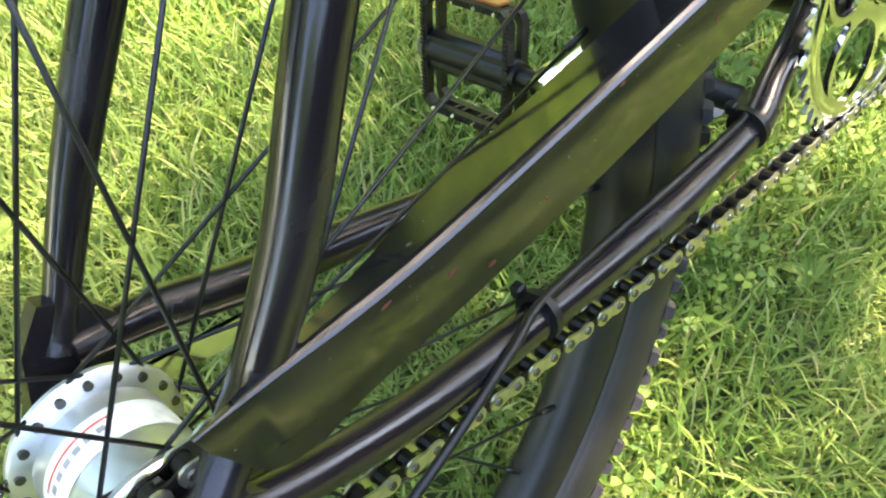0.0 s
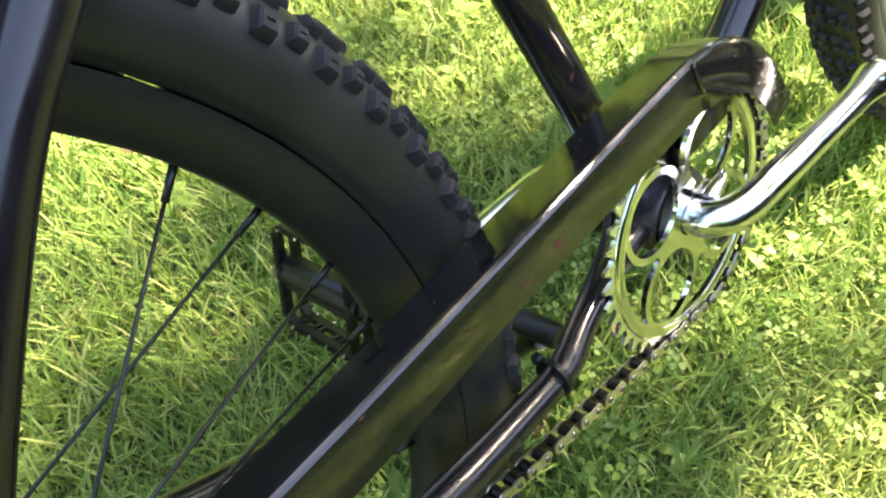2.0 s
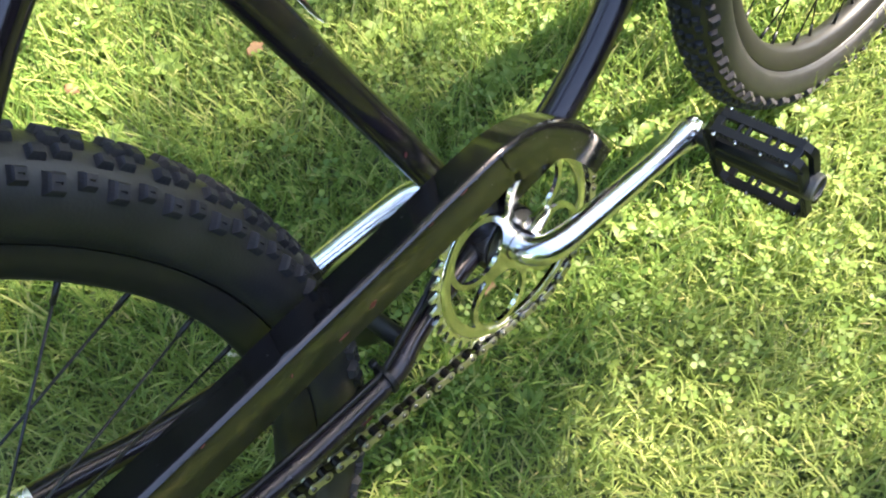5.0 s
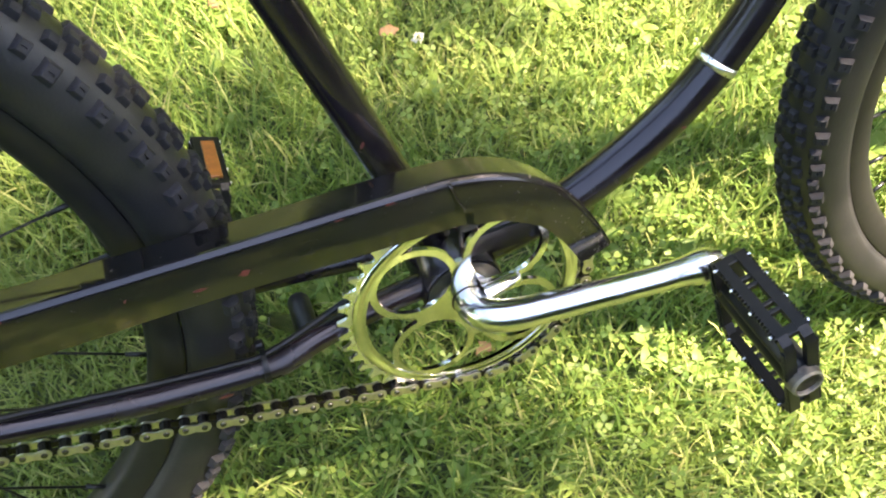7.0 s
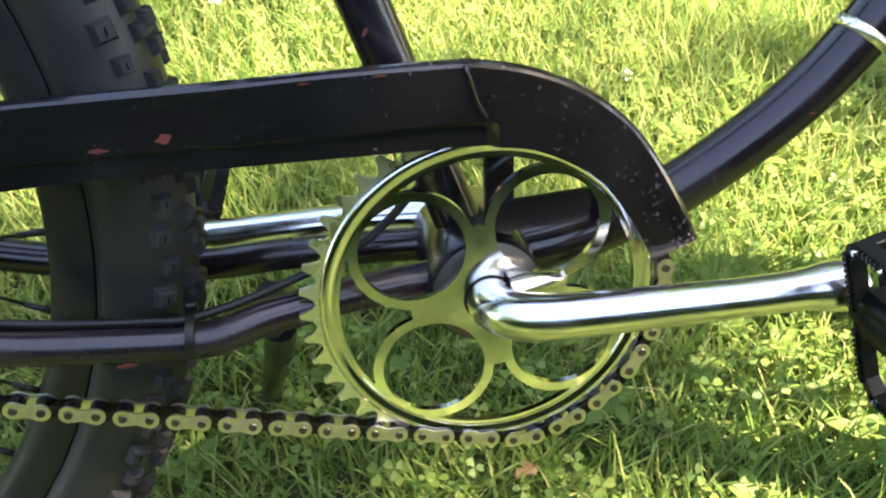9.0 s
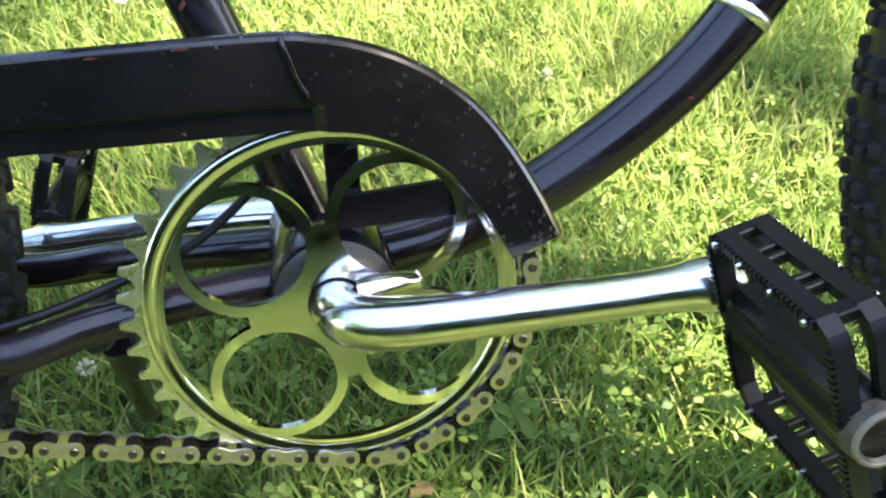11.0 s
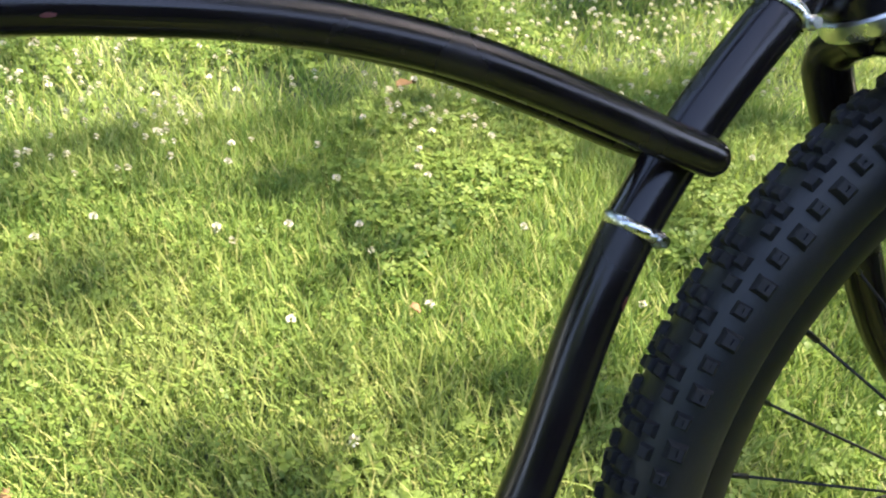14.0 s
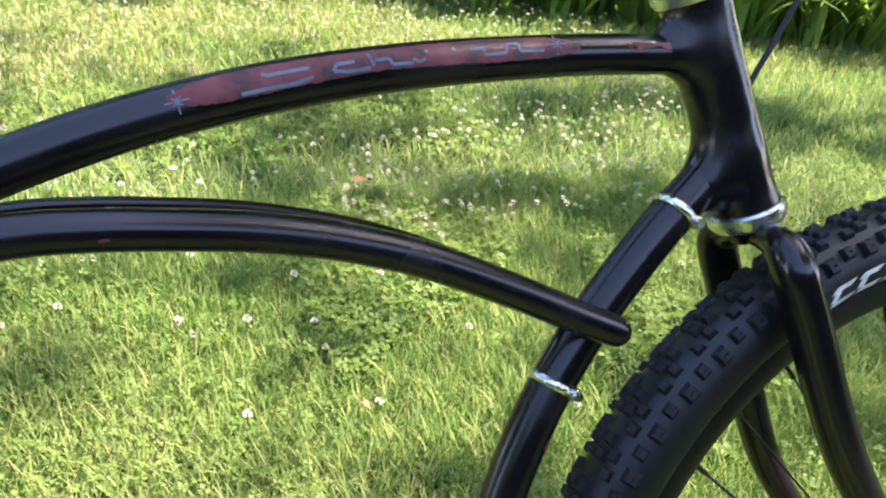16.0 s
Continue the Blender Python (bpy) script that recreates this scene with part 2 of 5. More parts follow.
def sweep(rows, seg=16, per=6, caps=True, flat=1.0, round_end=0):
    """A tube through rows of (x, y, z, radius)."""
    S = spline(rows, per) if per > 1 else np.array(rows, float)
    if round_end:
        d = S[-1, :3] - S[-2, :3]
        d /= np.linalg.norm(d)
        extra = [[*(S[-1, :3] + d * S[-1, 3] * math.sin(a)), S[-1, 3] * max(math.cos(a), 0.05)] for a in (0.4, 0.8, 1.15, 1.45)]
        S = np.vstack([S, extra])
    C, R = S[:, :3], S[:, 3]
    T = np.gradient(C, axis=0)
    T /= np.linalg.norm(T, axis=1)[:, None]
    u = np.cross(T[0], (0, 1, 0) if abs(T[0][1]) < 0.9 else (1, 0, 0))
    u /= np.linalg.norm(u)
    vs, fs = [], []
    for i in range(len(C)):
        u = u - T[i] * (u @ T[i])
        u /= np.linalg.norm(u)
        w = np.cross(T[i], u)
        for k in range(seg):
            a = 2 * math.pi * k / seg
            vs.append(C[i] + R[i] * (math.cos(a) * u + flat * math.sin(a) * w))
        if i:
            o = (i - 1) * seg
            fs += [(o + k, o + (k + 1) % seg, o + seg + (k + 1) % seg, o + seg + k) for k in range(seg)]
    if caps:
        fs += [tuple(range(seg - 1, -1, -1)), tuple(range(len(vs) - seg, len(vs)))]
    return vs, fs


def lathe_y(profile, seg=64, centre=(0, 0, 0), closed=True, a0=0.0, a1=2 * math.pi):
    """Turns a profile of (radius, y) round the y axis."""
    vs, fs, k = [], [], len(profile)
    full = abs(a1 - a0 - 2 * math.pi) < 1e-6
    n = seg if full else seg + 1
    for i in range(n):
        a = a0 + (a1 - a0) * i / seg
        for r, y in profile:
            vs.append((centre[0] + r * math.cos(a), centre[1] + y, centre[2] + r * math.sin(a)))
    for i in range(seg):
        p, q = i * k, ((i + 1) % n) * k
        for j in range(k if closed else k - 1):
            j2 = (j + 1) % k
            fs.append((p + j, q + j, q + j2, p + j2))
    return vs, fs


def box(cx, cy, cz, sx, sy, sz, bev=0.0):
    """A box with chamfered edges along its longest faces."""
    b = min(bev, sx * 0.45, sy * 0.45, sz * 0.45)
    x, y, z = sx / 2, sy / 2, sz / 2
    vs, fs = [], []
    if b <= 0:
        vs = [(cx + i * x, cy + j * y, cz + k * z) for k in (-1, 1) for j in (-1, 1) for i in (-1, 1)]
        fs = [(0, 2, 3, 1), (4, 5, 7, 6), (0, 1, 5, 4), (2, 6, 7, 3), (0, 4, 6, 2), (1, 3, 7, 5)]
        return vs, fs
    idx = {}
    for sxn in (-1, 1):
        for syn in (-1, 1):
            for szn in (-1, 1):
                for ax in range(3):
                    p = [sxn * (x - b), syn * (y - b), szn * (z - b)]
                    p[ax] = (sxn * x, syn * y, szn * z)[ax]
                    idx[sxn, syn, szn, ax] = len(vs)
                    vs.append((cx + p[0], cy + p[1], cz + p[2]))
    S = (-1, 1)
    for s in S:
        q = [idx[s, j, k, 0] for j, k in ((-1, -1), (1, -1), (1, 1), (-1, 1))]
        fs.append(tuple(q if s > 0 else q[::-1]))
        q = [idx[i, s, k, 1] for i, k in ((-1, -1), (1, -1), (1, 1), (-1, 1))]
        fs.append(tuple(q[::-1] if s > 0 else q))
        q = [idx[i, j, s, 2] for i, j in ((-1, -1), (1, -1), (1, 1), (-1, 1))]
        fs.append(tuple(q if s > 0 else q[::-1]))
    for a in S:
        for c in S:
            fs.append((idx[a, c, -1, 0], idx[a, c, -1, 1], idx[a, c, 1, 1], idx[a, c, 1, 0]))
            fs.append((idx[a, -1, c, 0], idx[a, -1, c, 2], idx[a, 1, c, 2], idx[a, 1, c, 0]))
            fs.append((idx[-1, a, c, 1], idx[-1, a, c, 2], idx[1, a, c, 2], idx[1, a, c, 1]))
            for d in S:
                fs.append((idx[a, c, d, 0], idx[a, c, d, 1], idx[a, c, d, 2]))
    return vs, fs


def prism(outline, y0, y1, hole=None):
    """A plate: the outline (x, z) swept from y0 to y1; with a hole of as many points it is a band."""
    n = len(outline)
    vs = [(x, y0, z) for x, z in outline] + [(x, y1, z) for x, z in outline]
    fs = [(i, (i + 1) % n, n + (i + 1) % n, n + i) for i in range(n)]
    if hole is None:
        fs += [tuple(range(n - 1, -1, -1)), tuple(range(n, 2 * n))]
    else:
        vs += [(x, y0, z) for x, z in hole] + [(x, y1, z) for x, z in hole]
        fs += [(2 * n + i, 3 * n + i, 3 * n + (i + 1) % n, 2 * n + (i + 1) % n) for i in range(n)]
        fs += [(i, 2 * n + i, 2 * n + (i + 1) % n, (i + 1) % n) for i in range(n)]
        fs += [(n + i, n + (i + 1) % n, 3 * n + (i + 1) % n, 3 * n + i) for i in range(n)]
    return vs, fs


def moved(piece, m):
    return [tuple(m @ Vector(v)) for v in piece[0]], piece[1]


def fix(me):
    """Faces all turned outwards."""
    bm = bmesh.new()
    bm.from_mesh(me)
    bmesh.ops.recalc_face_normals(bm, faces=bm.faces)
    bm.to_mesh(me)
    bm.free()
    return me


def solid(piece, material, smooth=False, angle=None):
    me = fix(mesh_of(piece[0], piece[1], material, smooth or angle is not None))
    if angle is not None:
        me.set_sharp_from_angle(angle=radians(angle))
    return me


# ---- ground ----
def ground_height(x, y):
    return 0.006 * math.sin(2.1 * x + 0.7) * math.sin(1.7 * y)


def build_ground():
    vs, fs = [], []
    xs = np.concatenate([np.linspace(-400, -12, 8), np.linspace(-8, 12, 60), np.linspace(16, 400, 8)])
    ys = np.concatenate([np.linspace(-400, -8, 8), np.linspace(-5, 18, 70), np.linspace(22, 400, 8)])
    for y in ys:
        for x in xs:
            vs.append((x, y, -0.004 + (ground_height(x, y) if abs(x) < 10 and -5 < y < 15 else 0)))
    w = len(xs)
    for j in range(len(ys) - 1):
        for i in range(w - 1):
            fs.append((j * w + i, j * w + i + 1, (j + 1) * w + i + 1, (j + 1) * w + i))
    return mesh_of(vs, fs, LAWN, True)


tagged(new("ground", build_ground()), "green mown lawn ground under grass and clover", "lawn", kind="structure")

rng = np.random.default_rng(7)


def blades(count, x0, x1, y0, y1, h0, h1, w0, w1, material, lean_max=0.9, bend=0.7, keep=None, coarse=False):
    """Curved, tapered grass blades of two quads and a tip; coarse ones have one quad less."""
    x, y = rng.uniform(x0, x1, count), rng.uniform(y0, y1, count)
    if keep is not None:
        k = keep(x, y)
        x, y = x[k], y[k]
    n = len(x)
    h, w = rng.uniform(h0, h1, n), rng.uniform(w0, w1, n)
    az, tw = rng.uniform(0, 2 * np.pi, n), rng.uniform(-0.6, 0.6, n)
    ln = rng.uniform(0.05, lean_max, n)
    bd = rng.uniform(0.1, bend, n)
    z0 = 0.006 * np.sin(2.1 * x + 0.7) * np.sin(1.7 * y) - 0.006
    V = np.zeros((n, 7, 3))
    dx, dy = np.cos(az), np.sin(az)
    sx, sy = -np.sin(az + tw), np.cos(az + tw)
    px, pz = np.zeros(n), np.zeros(n)
    ang = ln.copy()
    for i, (seg, ww) in enumerate(((0, 0.8), (0.4, 1.0), (0.35, 0.75), (0.25, 0.0))):
        px = px + np.sin(ang) * h * seg
        pz = pz + np.cos(ang) * h * seg
        ang = np.minimum(ang + bd, 2.0)
        cx, cy = x + dx * px, y + dy * px
        if i < 3:
            V[:, 2 * i] = np.stack([cx - sx * w * ww / 2, cy - sy * w * ww / 2, z0 + pz], 1)
            V[:, 2 * i + 1] = np.stack([cx + sx * w * ww / 2, cy + sy * w * ww / 2, z0 + pz], 1)
        else:
            V[:, 6] = np.stack([cx, cy, z0 + np.maximum(pz, 0.002)], 1)
    if coarse:
        base = (np.arange(n) * 5)[:, None]
        loops = (base + np.array([0, 1, 3, 2, 2, 3, 4])[None]).ravel()
        return tri_mesh(V[:, [0, 1, 4, 5, 6]].reshape(-1, 3), loops, np.tile([4, 3], n), material, True)
    base = (np.arange(n) * 7)[:, None]
    loops = (base + np.array([0, 1, 3, 2, 2, 3, 5, 4, 4, 5, 6])[None]).ravel()
    return tri_mesh(V.reshape(-1, 3), loops, np.tile([4, 4, 3], n), material, True)


def lawn(name, label, data):
    tagged(new(name, data), label, "grass", kind="stuff")


lawn("grass", "short green lawn grass blades round the bicycle", blades(175000, -1.0, 1.5, -0.5, 1.6, 0.020, 0.078, 0.0012, 0.0030, GRASS, 0.36, 0.34))
lawn("grass", "short green undergrowth between the grass blades", blades(42000, -0.6, 1.2, -0.4, 1.3, 0.012, 0.034, 0.0016, 0.0034, GRASS, 0.9, 0.6))
lawn("grass", "green lawn grass blades behind the bicycle", blades(120000, -1.8, 4.4, 1.6, 4.6, 0.03, 0.078, 0.0025, 0.0055, GRASS, 0.42, 0.4, coarse=True))
lawn("grass", "green lawn grass blades beside the front wheel", blades(45000, 1.5, 4.4, 0.0, 1.6, 0.03, 0.075, 0.002, 0.005, GRASS, 0.5, 0.45, coarse=True))
lawn("grass", "green lawn grass blades around and beyond the bicycle", blades(60000, -4.5, 6.0, -2.7, 4.6, 0.03, 0.07, 0.006, 0.012, GRASS, 0.7, 0.5, lambda x, y: ((x < -1.0) | (x > 1.5) | (y < -0.5) | (y > 1.6)) & ((x < -1.8) | (x > 4.4) | (y < 0.0)), coarse=True))
lawn("grass", "green lawn grass blades before the bicycle", blades(30000, -1.4, 1.8, -1.7, -0.5, 0.03, 0.075, 0.004, 0.008, GRASS, 0.6, 0.5, coarse=True))
lawn("grass", "far lawn grass tufts towards the border", blades(55000, -4.0, 9.0, 4.6, 13.0, 0.04, 0.08, 0.008, 0.016, GRASS, coarse=True))
# Dry straw, thickened so its pale colour adds the far lawn's sunlit brightness.
lawn("dry_grass", "pale dry grass that also lifts the sunlit far lawn's brightness", blades(34000, -0.9, 4.2, 2.4, 4.2, 0.03, 0.075, 0.003, 0.006, THATCH, 1.1, 0.4, lambda x, y: np.sin(3.1 * x + 1.3 * y) + np.sin(2.3 * y - 1.7 * x + 1.0) > -0.2))
lawn("dry_grass", "brown dry thatch in a worn corner of the lawn", blades(9000, -1.0, 0.5, 2.5, 3.7, 0.02, 0.06, 0.003, 0.007, THATCH, 1.3, 0.4, coarse=True))
lawn("dry_grass", "dry straw thatch blades among green grass", blades(5000, -1.0, 2.0, -0.5, 2.6, 0.02, 0.06, 0.0012, 0.003, THATCH, 1.45, 0.3))


def clover_leaves(count, x0, x1, y0, y1, s0, s1):
    """Three rounded leaflets on each stalk, as fans of a few triangles."""
    vs, loops, counts = [], [], []
    cx, cy = rng.uniform(x0, x1, count), rng.uniform(y0, y1, count)
    for x, y in zip(cx, cy):
        if noise.noise(Vector((x * 2.2, y * 2.2, 3.1))) < -0.08:
            continue
        z, s, a0 = rng.uniform(0.018, 0.054), rng.uniform(s0, s1), rng.uniform(0, 6.3)
        tx, ty = rng.uniform(-0.45, 0.45, 2)
        for k in range(3):
            a = a0 + k * 2.094
            c, d = math.cos(a), math.sin(a)
            k0 = len(vs)
            for u, v in ((0.05, 0.0), (0.6, -0.42), (1.0, -0.3), (0.93, 0.0), (1.0, 0.3), (0.6, 0.42)):
                lx, ly = s * (c * u - d * v), s * (d * u + c * v)
                vs.append((x + lx, y + ly, z + lx * tx + ly * ty + s * 0.18 * abs(v)))
            loops += [k0, k0 + 1, k0 + 2, k0 + 3, k0, k0 + 3, k0 + 4, k0 + 5]
            counts += [4, 4]
    return tri_mesh(np.array(vs), loops, counts, CLOVER, True)


tagged(new("clover", clover_leaves(8000, -0.7, 1.4, -0.3, 1.7, 0.0048, 0.0100)), "three-lobed green clover leaves among the grass", "clover", kind="stuff")
tagged(new("clover", clover_leaves(3600, 0.42, 1.15, 0.68, 1.25, 0.007, 0.0135)), "dense green clover leaves behind the bicycle frame", "clover", kind="stuff")
tagged(new("clover", clover_leaves(3600, -0.3, 1.2, 1.25, 2.3, 0.008, 0.0155)), "clover leaves thick between the white flowers", "clover", kind="stuff")
tagged(new("clover", clover_leaves(3000, -1.5, 2.5, 1.8, 4.2, 0.009, 0.017)), "green clover patch leaves further over the lawn", "clover", kind="stuff")

# ---- bicycle ----
BIKE = Matrix(((0.99996, -0.00277, 0.00829, 0.00000), (0.00000, 0.94834, 0.31725, 0.00000), (-0.00874, -0.31724, 0.94831, -0.00916), (0, 0, 0, 1)))
bicycle = new("bicycle")
bicycle.matrix_world = BIKE
tagged(bicycle, "black cruiser bicycle with chrome crank leaning on grass", "bicycle")
REAR, FRONT, BB = (-0.487, 0.0, 0.357), (0.6275, -0.014, 0.356), (0.0, 0.0, 0.293)
STEER = -3.0


def tube(name, rows, material=BLACK, label="", parent=None, seg=20, per=6, **kw):
    return part(name, solid(sweep(rows, seg, per, **kw), material, True, 50), parent or bicycle, label)


seat_tube = tube("seat_tube", [(-0.002, 0, 0.30, 0.0125), (-0.05, 0, 0.434, 0.0125), (-0.098, 0, 0.569, 0.0125), (-0.146, 0, 0.705, 0.0125), (-0.160, 0, 0.745, 0.0125)])
down_tube = tube("down_tube", [(0.012, 0, 0.294, 0.0148), (0.055, 0, 0.302, 0.0148), (0.1, 0, 0.318, 0.0148), (0.14, 0, 0.3414, 0.0148), (0.177, 0, 0.370, 0.0148), (0.204, 0, 0.399, 0.0148), (0.226, 0, 0.431, 0.0148), (0.2435, 0, 0.463, 0.0148), (0.258, 0, 0.495, 0.0148), (0.281, 0, 0.5507, 0.0148), (0.306, 0, 0.597, 0.0148), (0.3357, 0, 0.6376, 0.0148), (0.366, 0, 0.671, 0.0148), (0.3925, 0, 0.697, 0.0148), (0.412, 0, 0.714, 0.0148), (0.426, 0, 0.7265, 0.0148), (0.447, 0, 0.7447, 0.0148)])
top_tube = tube("top_tube", [(-0.139, 0, 0.688, 0.0135), (-0.06, 0, 0.724, 0.0135), (0.0116, 0, 0.7523, 0.0135), (0.0753, 0, 0.7727, 0.0135), (0.1458, 0, 0.7877, 0.0135), (0.225, 0, 0.7975, 0.0130), (0.3155, 0, 0.8023, 0.0125), (0.380, 0, 0.803, 0.0126), (0.4218, 0, 0.803, 0.0126)])
HEAD = np.array([0.444, 0, 0.742])
AXIS = np.array([0.342, 0, -0.940])
HEADROWS = ((-0.105, 0.0225), (-0.09, 0.0216), (-0.02, 0.0213), (0.03, 0.0220), (0.041, 0.0230))


def head_casting():
    """Head tube whose skin swells smoothly over the ends of the top and down tubes."""
    D, R = [d for d, r in HEADROWS], [r for d, r in HEADROWS]
    arms = [(np.array([0.4088, 0, 0.803]), np.array([-1.0, 0, 0.0]), 0.0128), (np.array([0.4374, 0, 0.7359]), np.array([-0.735, 0, -0.678]), 0.0150)]
    u, w = np.array([0.940, 0, 0.342]), np.array([0, 1.0, 0])

    def depth(p, d):
        f = np.linalg.norm(p - HEAD - AXIS * ((p - HEAD) @ AXIS)) - float(np.interp(d, D, R))
        for c, a, r in arms:
            g = np.linalg.norm(p - c - a * max(0.0, (p - c) @ a)) - r
            h = max(0.020 - abs(f - g), 0.0) / 0.020
            f = min(f, g) - h * h * 0.020 * 0.25
        return f

    rows, seg = 70, 72
    grid = np.zeros((rows + 1, seg))
    vs, fs = [], []
    for i in range(rows + 1):
        d = D[0] + (D[-1] - D[0]) * i / rows
        for k in range(seg):
            t = 2 * math.pi * k / seg
            e = math.cos(t) * u + math.sin(t) * w
            r = float(np.interp(d, D, R))
            for _ in range(60):
                f = depth(HEAD + AXIS * d + e * r, d)
                if f > -0.00004 or r > 0.043:
                    break
                r += min(max(-f * 0.9, 0.00015), 0.002)
            grid[i, k] = min(r, 0.043)
    for _ in range(3):
        grid = (grid * 2 + np.roll(grid, 1, 1) + np.roll(grid, -1, 1)) / 4
        grid[1:-1] = (grid[1:-1] * 2 + grid[:-2] + grid[2:]) / 4
    for i in range(rows + 1):
        d = D[0] + (D[-1] - D[0]) * i / rows
        for k in range(seg):
            t = 2 * math.pi * k / seg
            vs.append(HEAD + AXIS * d + (math.cos(t) * u + math.sin(t) * w) * grid[i, k])
        if i:
            o = (i - 1) * seg
            fs += [(o + k, o + (k + 1) % seg, o + seg + (k + 1) % seg, o + seg + k) for k in range(seg)]
    return vs, fs + [tuple(range(seg)), tuple(range(len(vs) - 1, len(vs) - seg - 1, -1))]


head_tube = part("head_tube", solid(head_casting(), BLACK, True, 60), bicycle)
for side in (-1, 1):
    y = side
    low = [(-0.474, -0.054, 0.384, 0.0085), (-0.448, -0.0480, 0.400, 0.0088), (-0.4345, -0.0515, 0.4169, 0.009), (-0.4075, -0.0548, 0.4519, 0.0094), (-0.3723, -0.055, 0.5045, 0.0096), (-0.3197, -0.053, 0.5702, 0.0098), (-0.2833, -0.048, 0.602, 0.010)] if y < 0 else [(-0.476, 0.058, 0.380, 0.0066), (-0.467, 0.061, 0.391, 0.0070), (-0.430, 0.062, 0.439, 0.0084), (-0.390, 0.061, 0.4865, 0.0096), (-0.335, 0.056, 0.552, 0.0098), (-0.2833, 0.048, 0.602, 0.010)]
    tube("cantilever_tube", low + [(-0.21, y * 0.036, 0.660, 0.010), (-0.13, y * 0.0265, 0.700, 0.010), (-0.06, y * 0.0245, 0.717, 0.010), (0.0098, y * 0.0245, 0.7235, 0.0105), (0.045, y * 0.0245, 0.7237, 0.0105), (0.082, y * 0.0245, 0.721, 0.0105), (0.1225, y * 0.0245, 0.7165, 0.0105), (0.166, y * 0.0245, 0.7079, 0.0104), (0.2135, y * 0.0245, 0.6935, 0.0104), (0.2657, y * 0.0245, 0.671, 0.0104), (0.3137, y * 0.0245, 0.648, 0.0103), (0.338, y * 0.0245, 0.637, 0.0100)], label="slender curved tube running from rear axle past seat tube", round_end=1)
    tube("chain_stay", [(-0.472, 0.058, 0.378, 0.0075), (-0.44, 0.060, 0.366, 0.0095), (-0.39, 0.0585, 0.343, 0.0105), (-0.34, 0.0565, 0.325, 0.0105), (-0.28, 0.050, 0.306, 0.0098), (-0.2, 0.044, 0.2905, 0.0092), (-0.145, 0.042, 0.2855, 0.0092), (-0.105, 0.034, 0.291, 0.0092), (-0.05, 0.024, 0.295, 0.0095), (-0.01, 0.02, 0.296, 0.0098)] if y > 0 else [(-0.470, y * 0.058, 0.378, 0.0075), (-0.44, y * 0.056, 0.360, 0.0085), (-0.39, y * 0.051, 0.335, 0.009), (-0.32, y * 0.047, 0.313, 0.0092), (-0.24, y * 0.045, 0.296, 0.0092), (-0.2, y * 0.044, 0.2905, 0.0092), (-0.145, y * 0.042, 0.2855, 0.0092), (-0.128, y * 0.040, 0.287, 0.0092), (-0.105, y * 0.034, 0.291, 0.0092), (-0.05, y * 0.024, 0.295, 0.0095), (-0.01, y * 0.02, 0.296, 0.0098)])
    drop = [(-0.478, 0.386), (-0.463, 0.384), (-0.455, 0.376), (-0.462, 0.366), (-0.472, 0.350), (-0.486, 0.340), (-0.502, 0.342), (-0.506, 0.356), (-0.496, 0.366), (-0.486, 0.384)]
    if y > 0:  # the far one is a broad forged web between the two stays
        drop = [(-0.471, 0.405), (-0.4610, 0.3985), (-0.4540, 0.3895), (-0.4480, 0.3745), (-0.4560, 0.3640), (-0.472, 0.350), (-0.486, 0.340), (-0.502, 0.342), (-0.506, 0.356), (-0.496, 0.370), (-0.4870, 0.391)]
    part("dropout", solid(prism(drop, y * 0.056, y * (0.061 if y < 0 else 0.065)), BLACK, False, 30), bicycle)
bb = lathe_y([(0.0285, -0.036), (0.030, -0.034), (0.030, 0.034), (0.0285, 0.036), (0.02, 0.036), (0.02, -0.036)], 40, BB)
part("bottom_bracket_shell", solid(bb, BLACK, True, 40), bicycle)
for y in (-1, 1):
    cup = lathe_y([(0.012, y * 0.034), (0.026, y * 0.034), (0.028, y * 0.038), (0.022, y * 0.0405), (0.012, y * 0.0405)], 36, BB, closed=False)
    part("bearing_cup", solid(cup, DARKMET, True, 40), bicycle, "dark worn steel bearing cup")


def at_head(piece):
    """From y-turned shapes to the steering axis; the shape's y becomes the axis downward."""
    z = Vector(AXIS)
    x = Vector((z.z, 0, -z.x)).normalized()
    m = Matrix((( x.x, z.x, 0, HEAD[0]), (0, 0, 1, 0), (x.z, z.z, 0, HEAD[2]), (0, 0, 0, 1)))
    return moved(piece, m)


for lo, nm in ((0.041, "lower_headset_cup"), (-0.113, "upper_headset_cup")):
    ring = lathe_y([(0.018, lo), (0.0245, lo), (0.0266, lo + 0.0015), (0.0266, lo + 0.0085), (0.0250, lo + 0.0115), (0.018, lo + 0.0115)], 40)
    part(nm, solid(at_head(ring), ALLOY, True, 35), bicycle, "chrome headset cup")

